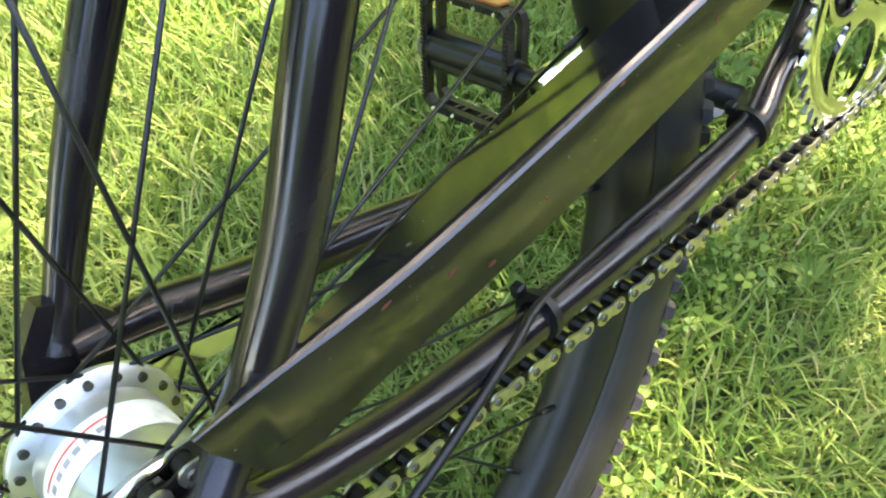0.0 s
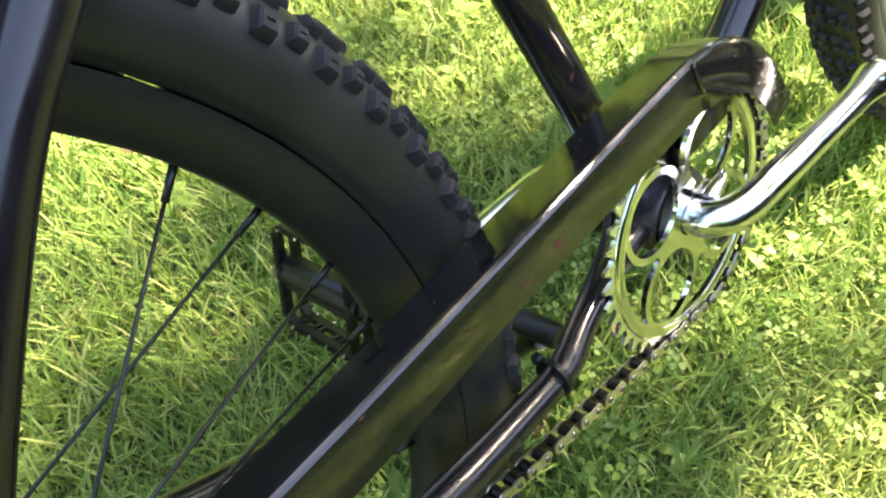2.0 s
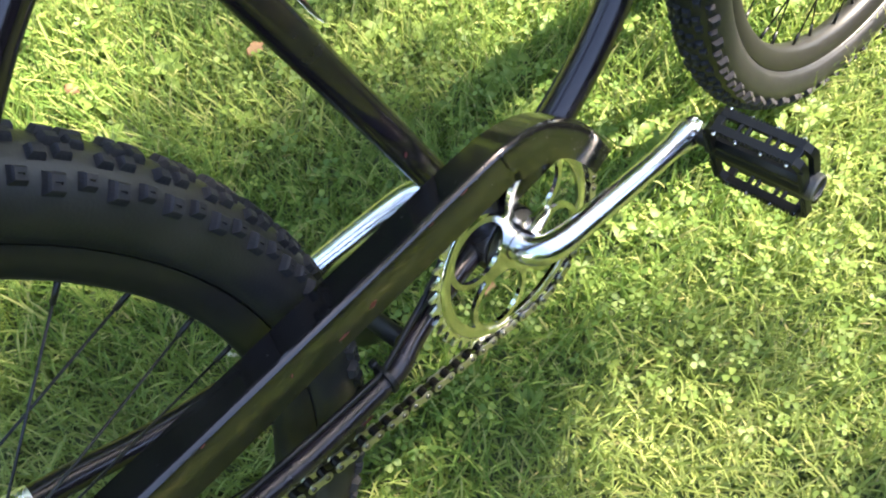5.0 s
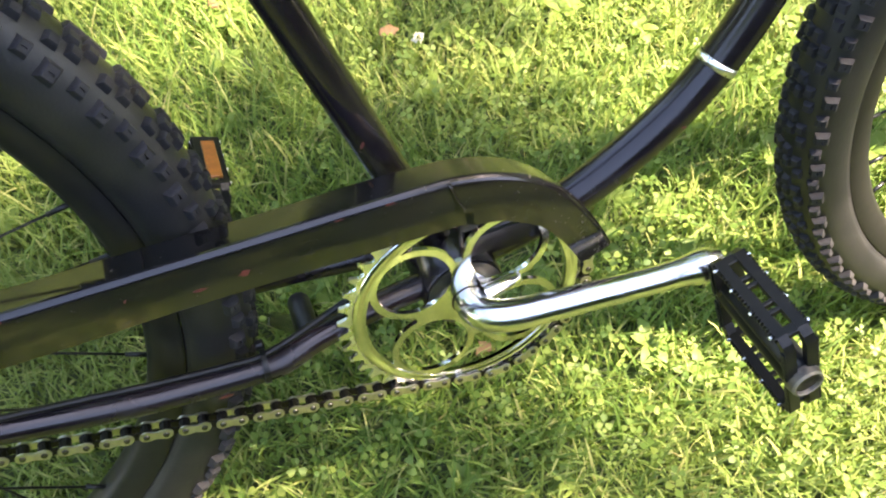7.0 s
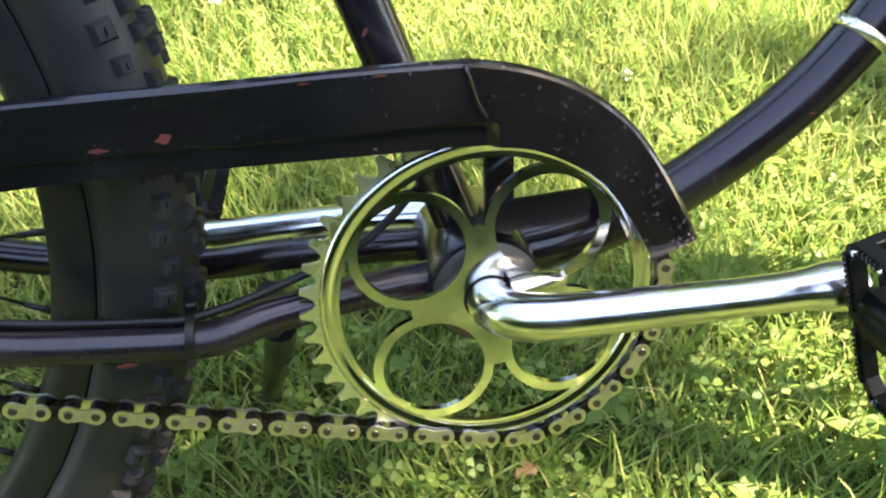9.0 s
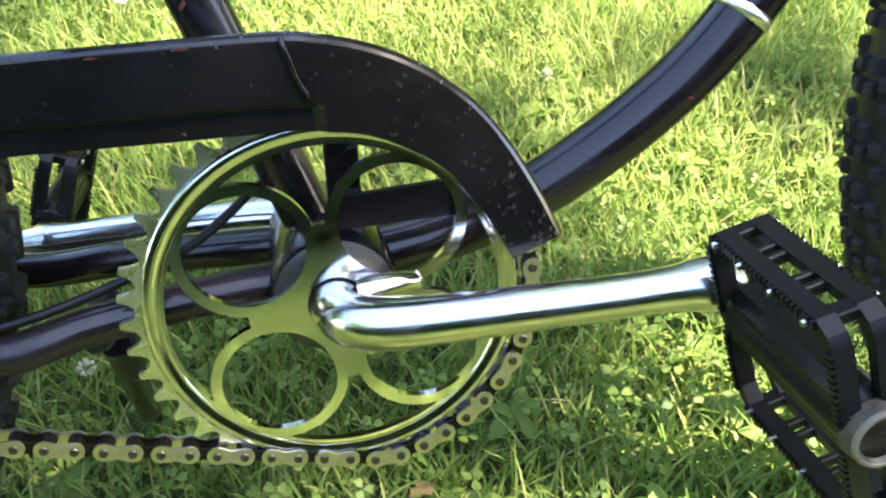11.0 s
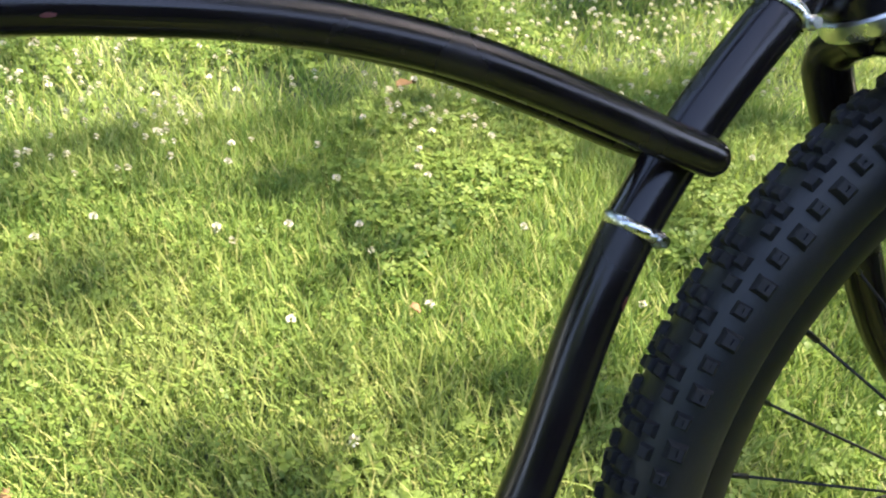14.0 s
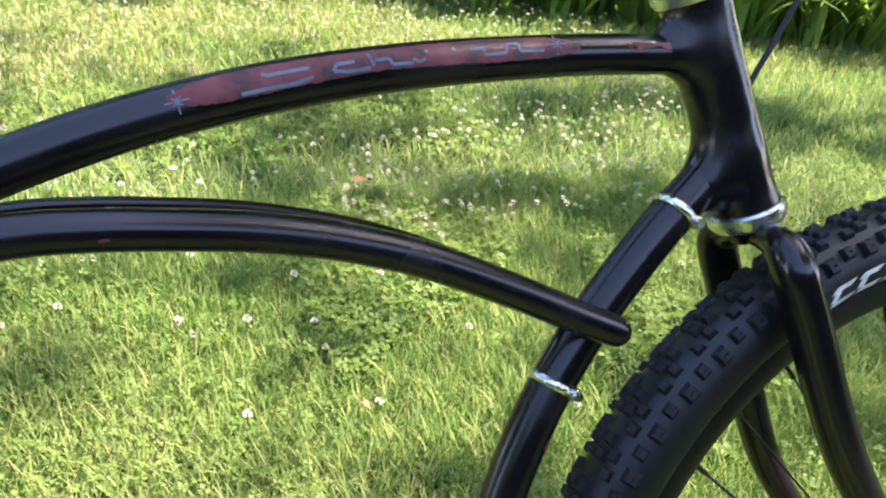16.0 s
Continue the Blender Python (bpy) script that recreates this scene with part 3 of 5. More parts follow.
# fork and front wheel share the steering turn
TURN = Matrix.Translation(HEAD) @ Matrix.Rotation(radians(STEER), 4, Vector(-AXIS)) @ Matrix.Translation(-HEAD)
fork_crown = sweep([(0.4590, 0, 0.7005, 0.019), (0.4635, 0, 0.689, 0.0192), (0.4660, 0, 0.6815, 0.0160)], 24, 3)
part("fork_crown", solid(fork_crown, BLACK, True, 50), bicycle)
RIGHT_BLADE = [(0.4655, 0.002, 0.6855, 0.0092), (0.4580, -0.020, 0.6852, 0.0098), (0.4515, -0.038, 0.6838, 0.0114), (0.4472, -0.0505, 0.6795, 0.0130), (0.4478, -0.0568, 0.669, 0.0142), (0.4523, -0.0575, 0.6560, 0.0146), (0.466, -0.0575, 0.6231, 0.0145), (0.4814, -0.058, 0.5826, 0.0143), (0.5001, -0.059, 0.5394, 0.0140), (0.5225, -0.060, 0.5009, 0.0130), (0.552, -0.063, 0.4515, 0.0115), (0.585, -0.066, 0.405, 0.0098), (0.620, -0.069, 0.362, 0.0085)]
LEFT_BLADE = [(0.4655, -0.002, 0.6852, 0.0092), (0.4705, 0.020, 0.6828, 0.0108), (0.4735, 0.0355, 0.6790, 0.0130), (0.4750, 0.0435, 0.6715, 0.0146), (0.4775, 0.0455, 0.661, 0.0148), (0.4832, 0.045, 0.6416, 0.0147), (0.498, 0.045, 0.594, 0.0142), (0.5129, 0.045, 0.5432, 0.0136), (0.532, 0.045, 0.4922, 0.0128), (0.5595, 0.044, 0.446, 0.0115), (0.590, 0.042, 0.402, 0.0098), (0.622, 0.041, 0.362, 0.0085)]
for rows in (RIGHT_BLADE, LEFT_BLADE):
    part("fork_blade", solid(sweep(rows, 24, 6), BLACK, True, 60), bicycle)

# ---- wheels ----
PITCH = 128


def knob_mesh(lx, ly, h, slot=True):
    """One tread block: wider at its foot, with a slot across the top."""
    v = []
    for z, k in ((0.0, 1.18), (h * 0.72, 0.96), (h, 0.76)):
        for a, b in ((-1, -1), (1, -1), (1, 1), (-1, 1)):
            v.append((a * lx / 2 * k, b * ly / 2 * k, z))
    f = [(3, 2, 1, 0)]
    for o in (0, 4):
        f += [(o + q, o + (q + 1) % 4, o + 4 + (q + 1) % 4, o + 4 + q) for q in range(4)]
    if not slot:
        return mesh_of(v, f + [(8, 9, 10, 11)], TREAD)
    k = len(v)
    for z in (h, h * 0.65):
        for a, b in ((-1, -1), (1, -1), (1, 1), (-1, 1)):
            v.append((a * lx * 0.22, (b * 0.06 + 0.02) * ly, z))
    for q in range(4):
        r = (q + 1) % 4
        f += [(8 + q, 8 + r, k + r, k + q), (k + q, k + r, k + 4 + r, k + 4 + q)]
    f.append((k + 4, k + 5, k + 6, k + 7))
    return mesh_of(v, f, TREAD)


KNOBS = {"side_long": knob_mesh(0.0088, 0.0098, 0.0056), "side_short": knob_mesh(0.0074, 0.0078, 0.0051), "centre": knob_mesh(0.0080, 0.0066, 0.0048, False), "mid": knob_mesh(0.0074, 0.0066, 0.0048, False)}
CR, RC = 0.0265, 0.3195  # casing section radius and its centre's distance from the axle


def tyre_piece():
    prof = [(RC + CR * 1.02 * math.cos(a), CR * math.sin(a)) for a in np.linspace(-2.24, 2.24, 27)]
    prof = [(0.2995, -0.0142)] + prof + [(0.2995, 0.0142)]
    inner = [(r - 0.003 if abs(y) > 0.02 else r - 0.006, y * 0.86) for r, y in prof[-2:0:-1]]
    return lathe_y(prof + inner, 120)


RIMPROF = [(0.2990, -0.0150), (0.2985, -0.0168), (0.2960, -0.0172), (0.2900, -0.0165), (0.2800, -0.0125), (0.2755, -0.0075), (0.2745, 0.0), (0.2755, 0.0075), (0.2800, 0.0125), (0.2900, 0.0165), (0.2960, 0.0172), (0.2985, 0.0168), (0.2990, 0.0150), (0.2960, 0.0140), (0.2890, 0.011), (0.2880, 0), (0.2890, -0.011), (0.2960, -0.0140)]


def knob_pose(theta, phi):
    """On the casing at the angle theta round the axle and phi across the tread."""
    r = RC + CR * math.cos(phi) - 0.0004
    up = Vector((math.cos(theta) * math.cos(phi), math.sin(phi), math.sin(theta) * math.cos(phi)))
    fw = Vector((-math.sin(theta), 0, math.cos(theta)))
    sd = up.cross(fw)
    p = Vector((math.cos(theta) * r, CR * math.sin(phi), math.sin(theta) * r))
    return Matrix(((fw.x, sd.x, up.x, p.x), (fw.y, sd.y, up.y, p.y), (fw.z, sd.z, up.z, p.z), (0, 0, 0, 1)))


def spoke_piece(y_hub, a_hub, r_hub, a_rim, r_rim):
    p = Vector((r_hub * math.cos(a_hub), y_hub, r_hub * math.sin(a_hub)))
    q = Vector((r_rim * math.cos(a_rim), y_hub * 0.06, r_rim * math.sin(a_rim)))
    d = (q - p).normalized()
    e = q - d * 0.016
    return joined(sweep([(*p, 0.001), (*e, 0.001)], 6, 1), sweep([(*e, 0.0018), (*q, 0.002)], 6, 1))


def wheel(prefix, m, flange_r, flange_y, spin, arc):
    tyre = part(prefix + "_tyre", solid(tyre_piece(), RUBBER, True, 60), bicycle, "black knobbly mountain bike tyre")
    tyre.matrix_basis = m
    rest = []
    made = 0
    for i in range(PITCH):
        th = 2 * math.pi * i / PITCH + spin
        half = math.pi / PITCH
        rows = [("side_long" if i % 2 else "side_short", th, 1.05 if i % 2 else 0.95), ("side_short" if i % 2 else "side_long", th, -0.95 if i % 2 else -1.05), ("mid", th + half * (0.8 if i % 2 else 1.3), 0.52 if i % 2 else 0.46), ("mid", th + half * (1.3 if i % 2 else 0.8), -0.46 if i % 2 else -0.52), ("centre", th + half * 0.3 * (1 if i % 2 else -1), 0.17), ("centre", th + half * 0.3 * (1 if i % 2 else -1), -0.17)]
        for kind, a, phi in rows:
            km = knob_pose(a, phi)
            if arc(a % (2 * math.pi)) and made < 300:
                k = part("tread_knob", KNOBS[kind], tyre)
                k.matrix_basis = km
                made += 1
            else:
                me = KNOBS[kind]
                rest.append(([tuple(km @ v.co) for v in me.vertices], [tuple(p.vertices) for p in me.polygons]))
    vs, fs = joined(*rest)
    rk = part("tread_pattern", mesh_of(vs, fs, TREAD), tyre)
    rk["kind"] = "stuff"
    rim = part(prefix + "_rim", solid(lathe_y(RIMPROF, 120), RIM, True, 35), bicycle, "matt black rim")
    rim.matrix_basis = m
    return tyre


def hub_and_spokes(prefix, m, shell, material, flange_r, flange_y, spin, label):
    hub = part(prefix + "_hub", solid(shell, material, True, 35), bicycle, label)
    hub.matrix_basis = m
    for i in range(36):
        side = 1 if i % 2 else -1
        k = i // 2
        a = 2 * math.pi * (k + 0.25 * side) / 18 + spin
        lead = radians(68) * (1 if k % 2 else -1)
        part("spoke", solid(spoke_piece(side * flange_y, a + lead, flange_r, a, 0.2765), SPOKE, True), hub)
    return hub


RM = Matrix.Translation(REAR)
FM = TURN @ Matrix.Translation(FRONT)
rear_tyre = wheel("rear", RM, 0, 0, 0.03, lambda a: a < 1.9)
front_tyre = wheel("front", FM, 0, 0, 0.0, lambda a: 1.75 < a < 3.6)
rear_shell = joined(lathe_y([(0.026, -0.033), (0.034, -0.032), (0.0352, -0.0305), (0.0352, -0.0285), (0.034, -0.027), (0.0275, -0.025), (0.027, -0.02), (0.027, 0.018), (0.0275, 0.023), (0.034, 0.026), (0.0352, 0.0275), (0.0352, 0.0295), (0.034, 0.031), (0.026, 0.033)], 56, closed=False), sweep([(0, -0.085, 0, 0.005), (0, 0.085, 0, 0.005)], 12, 1))
rear_hub = hub_and_spokes("rear", RM, rear_shell, SATIN, 0.0312, 0.0285, 0.0, "polished silver gear hub shell with printed label")
front_shell = joined(lathe_y([(0.0095, -0.045), (0.018, -0.036), (0.020, -0.034), (0.020, -0.031), (0.013, -0.026), (0.012, 0), (0.013, 0.026), (0.020, 0.031), (0.020, 0.034), (0.018, 0.036), (0.0095, 0.045)], 36, closed=False), sweep([(0, -0.07, 0, 0.0045), (0, 0.07, 0, 0.0045)], 10, 1))
hub_and_spokes("front", FM, front_shell, DARKMET, 0.0175, 0.0325, 0.1, "dark front hub")


# ---- chain guard ----
GY = -0.0622
TOPL = [(-0.466, 0.4205), (-0.434, 0.418), (-0.38, 0.4125), (-0.30, 0.412), (-0.2235, 0.413), (-0.1745, 0.4139), (-0.124, 0.415), (-0.0725, 0.4163), (-0.018, 0.4172), (0.0005, 0.4155), (0.0207, 0.4105), (0.0416, 0.4008), (0.062, 0.3848), (0.077, 0.3655), (0.090, 0.3435), (0.0995, 0.324)]
BOTL = [(-0.464, 0.4105), (-0.448, 0.381), (-0.400, 0.3765), (-0.30, 0.3735), (-0.233, 0.3745), (-0.19, 0.377), (-0.13, 0.378), (-0.048, 0.3785), (-0.012, 0.379), (0.002, 0.378), (0.0175, 0.3755), (0.033, 0.3685), (0.047, 0.3592), (0.058, 0.3465), (0.068, 0.331), (0.0765, 0.3145)]


def guard_piece():
    """Pressed steel: narrow top, rounded shoulder, upright face and a stepped lower lip, 1.2 mm thick."""
    T, B = spline(TOPL, 5), spline(BOTL, 5)
    vs, fs = [], []
    cols = 0
    for i in range(len(T)):
        x = T[i][0]
        wide = 0.029 * min(1.0, max(0.08, (x + 0.470) / 0.13))
        d = T[i] - B[i]
        h = np.linalg.norm(d)
        d = d / h
        r = min(0.0045, wide * 0.35)
        c = 0.0024 * min(1.0, max(0.0, (x + 0.46) / 0.06)) * min(1.0, max(0.0, (0.0 - x) / 0.005))
        arc = [(r - r * math.sin(t), r - r * math.cos(t)) for t in np.linspace(0.0, math.pi / 2, 5)]
        out = [(wide * 0.2, wide)] + [(dn, dy) for dn, dy in [(r - r * math.sin(t), r - r * math.cos(t)) for t in np.linspace(math.pi / 2, 0.0, 5)]]
        out += [(h * 0.70, 0.0), (h * 0.70 + 0.0022, c), (h, c)]
        th = 0.0012
        inn = [(h, c + th), (h * 0.70 + 0.0022, c + th), (h * 0.70, th), (r, th), (th, r), (wide * 0.2 + th, wide)]
        body = out + inn
        cols = len(body)
        for dn, dy in body:
            p = T[i] - d * dn
            vs.append((p[0], GY + dy, p[1]))
        if i:
            o = (i - 1) * cols
            fs += [(o + k, o + (k + 1) % cols, o + cols + (k + 1) % cols, o + cols + k) for k in range(cols)]
    fs += [tuple(range(cols)), tuple(range(len(vs) - 1, len(vs) - cols - 1, -1))]
    return vs, fs


guard = part("chain_guard", fix(mesh_of(*guard_piece(), GUARD, True)), bicycle, "dented black painted steel chain guard with chips")
guard.data.set_sharp_from_angle(angle=radians(20))
seam = sweep([(-0.0125, GY - 0.0002, 0.4158, 0.0010), (-0.008, GY - 0.0004, 0.400, 0.0011), (-0.0037, GY - 0.0003, 0.3925, 0.0009)], 6, 3)
part("weld_seam", solid(seam, GUARD, True), guard)


def chip(name, x, z, sx, sz, y, parent, material, seed):
    r = random.Random(seed)
    k = 9
    out = [(x + sx * math.cos(a) * r.uniform(0.5, 1.0) + 0.3 * sz * math.sin(a), z + sz * math.sin(a) * r.uniform(0.5, 1.0)) for a in np.linspace(0, 2 * math.pi, k, endpoint=False)]
    part(name, mesh_of(*prism(out, y - 0.0003, y + 0.0004), material), parent)


chip("paint_chip", -0.1385, 0.394, 0.0045, 0.0028, GY, guard, CHIPRED, 1)
chip("paint_chip", -0.1655, 0.391, 0.005, 0.0013, GY, guard, CHIPRED, 2)
chip("paint_chip", -0.3667, 0.3963, 0.003, 0.0012, GY, guard, CHIPRED, 3)
chip("paint_chip", -0.348, 0.382, 0.0028, 0.001, GY + 0.002, guard, CHIPRED, 4)
chip("paint_chip", -0.0485, 0.4135, 0.0036, 0.0006, GY, guard, CHIPRED, 5)
chip("paint_chip", -0.08, 0.4125, 0.0036, 0.0005, GY, guard, CHIPRED, 6)
chip("paint_chip", -0.268, 0.4085, 0.0025, 0.0006, GY, guard, CHIPRED, 8)
chip("paint_chip", -0.205, 0.3985, 0.0010, 0.0018, GY, guard, CHIPRED, 9)
chip("paint_chip", -0.318, 0.3905, 0.0014, 0.0007, GY, guard, CHIPRED, 10)
chip("paint_chip", -0.395, 0.4075, 0.004, 0.0009, GY, guard, CHIPRED, 7)

# ---- crankset ----
RY = -0.0422
RP = 0.0903
TEETH = 44


def plate_from(field, half, n, y0, y1, centre):
    """Marching triangles over a square: the plate where field > 0."""
    g = np.linspace(-half, half, n)
    X, Z = np.meshgrid(g, g)
    F = field(X, Z)
    verts, cache, tris, rim = [], {}, [], []

    def corner(i, j):
        key = (i, j)
        if key not in cache:
            cache[key] = len(verts)
            verts.append((X[i, j], Z[i, j]))
        return cache[key]

    def cut(a, b):
        key = (min(a, b), max(a, b))
        if key not in cache:
            fa, fb = F[a], F[b]
            t = fa / (fa - fb)
            cache[key] = len(verts)
            verts.append((X[a] + t * (X[b] - X[a]), Z[a] + t * (Z[b] - Z[a])))
        return cache[key]

    pos = F > 0
    for i in range(n - 1):
        for j in range(n - 1):
            q = pos[i:i + 2, j:j + 2]
            if not q.any():
                continue
            for tri in (((i, j), (i, j + 1), (i + 1, j + 1)), ((i, j), (i + 1, j + 1), (i + 1, j))):
                s = [pos[t] for t in tri]
                k = sum(s)
                if k == 0:
                    continue
                if k == 3:
                    tris.append(tuple(corner(*t) for t in tri))
                    continue
                while not (s[0] and not s[2]) if k == 2 else not s[0]:
                    tri, s = tri[1:] + tri[:1], s[1:] + s[:1]
                if k == 1:
                    a, b, c = corner(*tri[0]), cut(tri[0], tri[1]), cut(tri[0], tri[2])
                    tris.append((a, b, c))
                    rim.append((b, c))
                else:
                    a, b = corner(*tri[0]), corner(*tri[1])
                    c, d = cut(tri[1], tri[2]), cut(tri[0], tri[2])
                    tris += [(a, b, c), (a, c, d)]
                    rim.append((c, d))
    m = len(verts)
    V = [(centre[0] + x, y0, centre[1] + z) for x, z in verts] + [(centre[0] + x, y1, centre[1] + z) for x, z in verts]
    fs = [t for t in tris] + [(a + m, c + m, b + m) for a, b, c in tris] + [(a, a + m, b + m, b) for a, b in rim]
    return V, fs


RING_ROT = radians(7)


def web_field(X, Z):
    R = np.hypot(X, Z)
    f = np.minimum(0.0795 - R, R - 0.0745)
    f = np.maximum(f, 0.0395 - R)
    hole = np.full_like(R, 1.0)
    for k in range(4):
        a = RING_ROT + math.pi / 4 + k * math.pi / 2
        d = np.hypot(X - 0.0475 * math.cos(a), Z - 0.0475 * math.sin(a))
        f = np.maximum(f, 0.0312 - d)
        hole = np.minimum(hole, d - 0.0262)
    return np.minimum(np.minimum(f, hole), np.minimum(0.0805 - R, R - 0.013))


web = plate_from(web_field, 0.082, 190, RY - 0.0018, RY + 0.0018, (BB[0], BB[2]))
ring = part("chainring", solid(web, CHROME, False, 40), bicycle, "chrome chainring with four round cut-outs")
rim_profile = [(0.0778, RY - 0.0019), (0.0790, RY - 0.0026), (0.0808, RY - 0.0031), (0.0826, RY - 0.0030), (0.0840, RY - 0.0022), (0.0846, RY - 0.0010), (0.0846, RY + 0.0016), (0.080, RY + 0.0026), (0.0765, RY + 0.0020), (0.0755, RY), (0.0765, RY - 0.0022)]
part("rim_bead", solid(lathe_y(rim_profile, 120, BB), CHROME, True, 50), ring)
tooth = []
inner = []
for i in range(TEETH):
    for f, r in ((-0.5, RP - 0.0042), (-0.32, RP - 0.0030), (-0.2, RP - 0.0005), (-0.09, RP + 0.0036), (0.09, RP + 0.0036), (0.2, RP - 0.0005), (0.32, RP - 0.0030)):
        a = 2 * math.pi * (i + f) / TEETH
        tooth.append((BB[0] + r * math.cos(a), BB[2] + r * math.sin(a)))
        inner.append((BB[0] + 0.0835 * math.cos(a), BB[2] + 0.0835 * math.sin(a)))
part("tooth_ring", solid(prism(tooth, RY - 0.0013, RY + 0.0013, inner), ALLOY, False, 30), ring, "worn steel teeth")

crank_r = sweep([(0, -0.034, 0.293, 0.0120), (0, -0.044, 0.293, 0.0120), (0.001, -0.054, 0.293, 0.0121), (0.008, -0.064, 0.2935, 0.0121), (0.022, -0.0705, 0.2945, 0.0117), (0.045, -0.075, 0.2965, 0.0109), (0.08, -0.081, 0.3000, 0.0101), (0.115, -0.0865, 0.3035, 0.0096), (0.138, -0.0895, 0.3060, 0.0100), (0.150, -0.0910, 0.3072, 0.0120), (0.158, -0.0920, 0.3080, 0.0122), (0.166, -0.0925, 0.3085, 0.0090)], 22, 5)
crank = part("crank", solid(crank_r, CRANKMET, True, 60), bicycle, "bent chrome one-piece crank")
lug = sweep([(0.010, -0.050, 0.3005, 0.0070), (0.020, -0.050, 0.3025, 0.0056), (0.029, -0.048, 0.3020, 0.0052), (0.035, -0.045, 0.3005, 0.0046)], 12, 4, round_end=1)
part("drive_lug", solid(lug, CRANKMET, True, 60), crank)
crank_l = sweep([(0, 0.034, 0.293, 0.0135), (0, 0.046, 0.293, 0.0138), (-0.006, 0.060, 0.2925, 0.0140), (-0.022, 0.068, 0.2915, 0.0132), (-0.05, 0.074, 0.290, 0.0118), (-0.09, 0.081, 0.2865, 0.0108), (-0.140, 0.089, 0.2815, 0.0106), (-0.152, 0.091, 0.2800, 0.0120), (-0.165, 0.092, 0.279, 0.0105)], 20, 5)
part("left_arm", solid(crank_l, CRANKMET, True, 60), crank)


def pedal(name, m, amber=False):
    """Cage pedal: axle along y, cage upright in the yz plane of its own space."""
    core = joined(sweep([(0, 0.012, 0, 0.0095), (0, 0.03, 0, 0.0100), (0, 0.075, 0, 0.0100), (0, 0.100, 0, 0.0105)], 14, 4), box(0, 0.056, 0, 0.0155, 0.078, 0.029, 0.004), sweep([(0, 0.0, 0, 0.0065), (0, 0.014, 0, 0.0065)], 12, 1))
    body = part(name, solid(core, PLASTIC, True, 40), bicycle, "black platform pedal with grip pins")
    body.matrix_basis = m
    for s in (-1, 1):
        zc = s * 0.0405
        for xs in (-1, 1):
            bar = [(0.016, s * 0.034), (0.0185, s * 0.0395), (0.0235, s * 0.0430), (0.0885, s * 0.0430), (0.0940, s * 0.0395), (0.0965, s * 0.034), (0.0965, s * 0.002), (0.0918, s * 0.002), (0.0918, s * 0.032), (0.0865, s * 0.0384), (0.0255, s * 0.0384), (0.0207, s * 0.032), (0.0207, s * 0.002), (0.016, s * 0.002)]
            plate = moved(prism(bar, -0.0033, 0.0033), Matrix.Translation((xs * 0.0067, 0, 0)) @ Matrix.Rotation(math.pi / 2, 4, "Z"))
            part("cage_bar", solid(plate, PLASTIC, False, 30), body)
            for yy in (0.027, 0.045, 0.065, 0.085):
                part("grip_pin", solid(sweep([(xs * 0.0096, yy, zc, 0.0014), (xs * 0.0127, yy, zc, 0.0012)], 7, 1), ALLOY, True, 40), body)
        for yy, wd in ((0.0255, 0.007), (0.042, 0.003), (0.0485, 0.003), (0.0645, 0.003), (0.071, 0.003), (0.0865, 0.007)):
            part("cage_rib", solid(box(0, yy, zc - s * 0.0002, 0.0080, wd, 0.0046, 0.0006), PLASTIC, False, 30), body)
        teeth = [box(xs * 0.0104, yy, s * 0.0412, 0.0022, 0.0014, 0.0032) for xs in (-1, 1) for yy in np.arange(0.024, 0.089, 0.0028)]
        teeth += [box(xs * 0.0104, yy, s * zz, 0.0022, 0.0032, 0.0014) for xs in (-1, 1) for yy in (0.0178, 0.0948) for zz in np.arange(0.006, 0.035, 0.0028)]
        part("serration", mesh_of(*joined(*teeth), PLASTIC), body)["kind"] = "stuff"
        if amber and s > 0:
            part("reflector", solid(box(0.001, 0.055, 0.0438, 0.011, 0.050, 0.0026, 0.0006), AMBER, False, 30), body, "amber reflector strip")
    for yy in (0.019, 0.0935):
        part("end_bridge", solid(box(0, yy, 0, 0.0196, 0.0068, 0.022, 0.002), PLASTIC, False, 30), body)
    cap = part("end_cap", solid(lathe_y([(0.0, 0.1000), (0.0078, 0.1000), (0.0088, 0.1016), (0.0104, 0.1012), (0.0116, 0.095)], 24, closed=False), BRASSY, True, 40), body, "worn brown axle end cap")
    ringp = lathe_y([(0.0086, 0.1011), (0.0091, 0.1021), (0.0101, 0.1020), (0.0107, 0.1004)], 24, closed=False)
    part("cap_rim", solid(ringp, THREAD, True, 40), cap, "scraped pale cap rim")
    for k in range(5):
        part("moulded_mark", solid(box(-0.0079, 0.040 + 0.007 * k, 0.0, 0.0006, 0.004, 0.010), SIDEPRINT, False, 30), body)
    return body


pedal("right_pedal", Matrix.Translation((0.1575, -0.1, 0.308)) @ Matrix.Rotation(math.pi, 4, "X") @ Matrix.Rotation(radians(16.5), 4, "Y"))
pedal("left_pedal", Matrix.Translation((-0.159, 0.1, 0.280)) @ Matrix.Rotation(radians(18), 4, "Y"), True)

# ---- chain ----
COG = (REAR[0], REAR[2])
CRAD = 0.0366


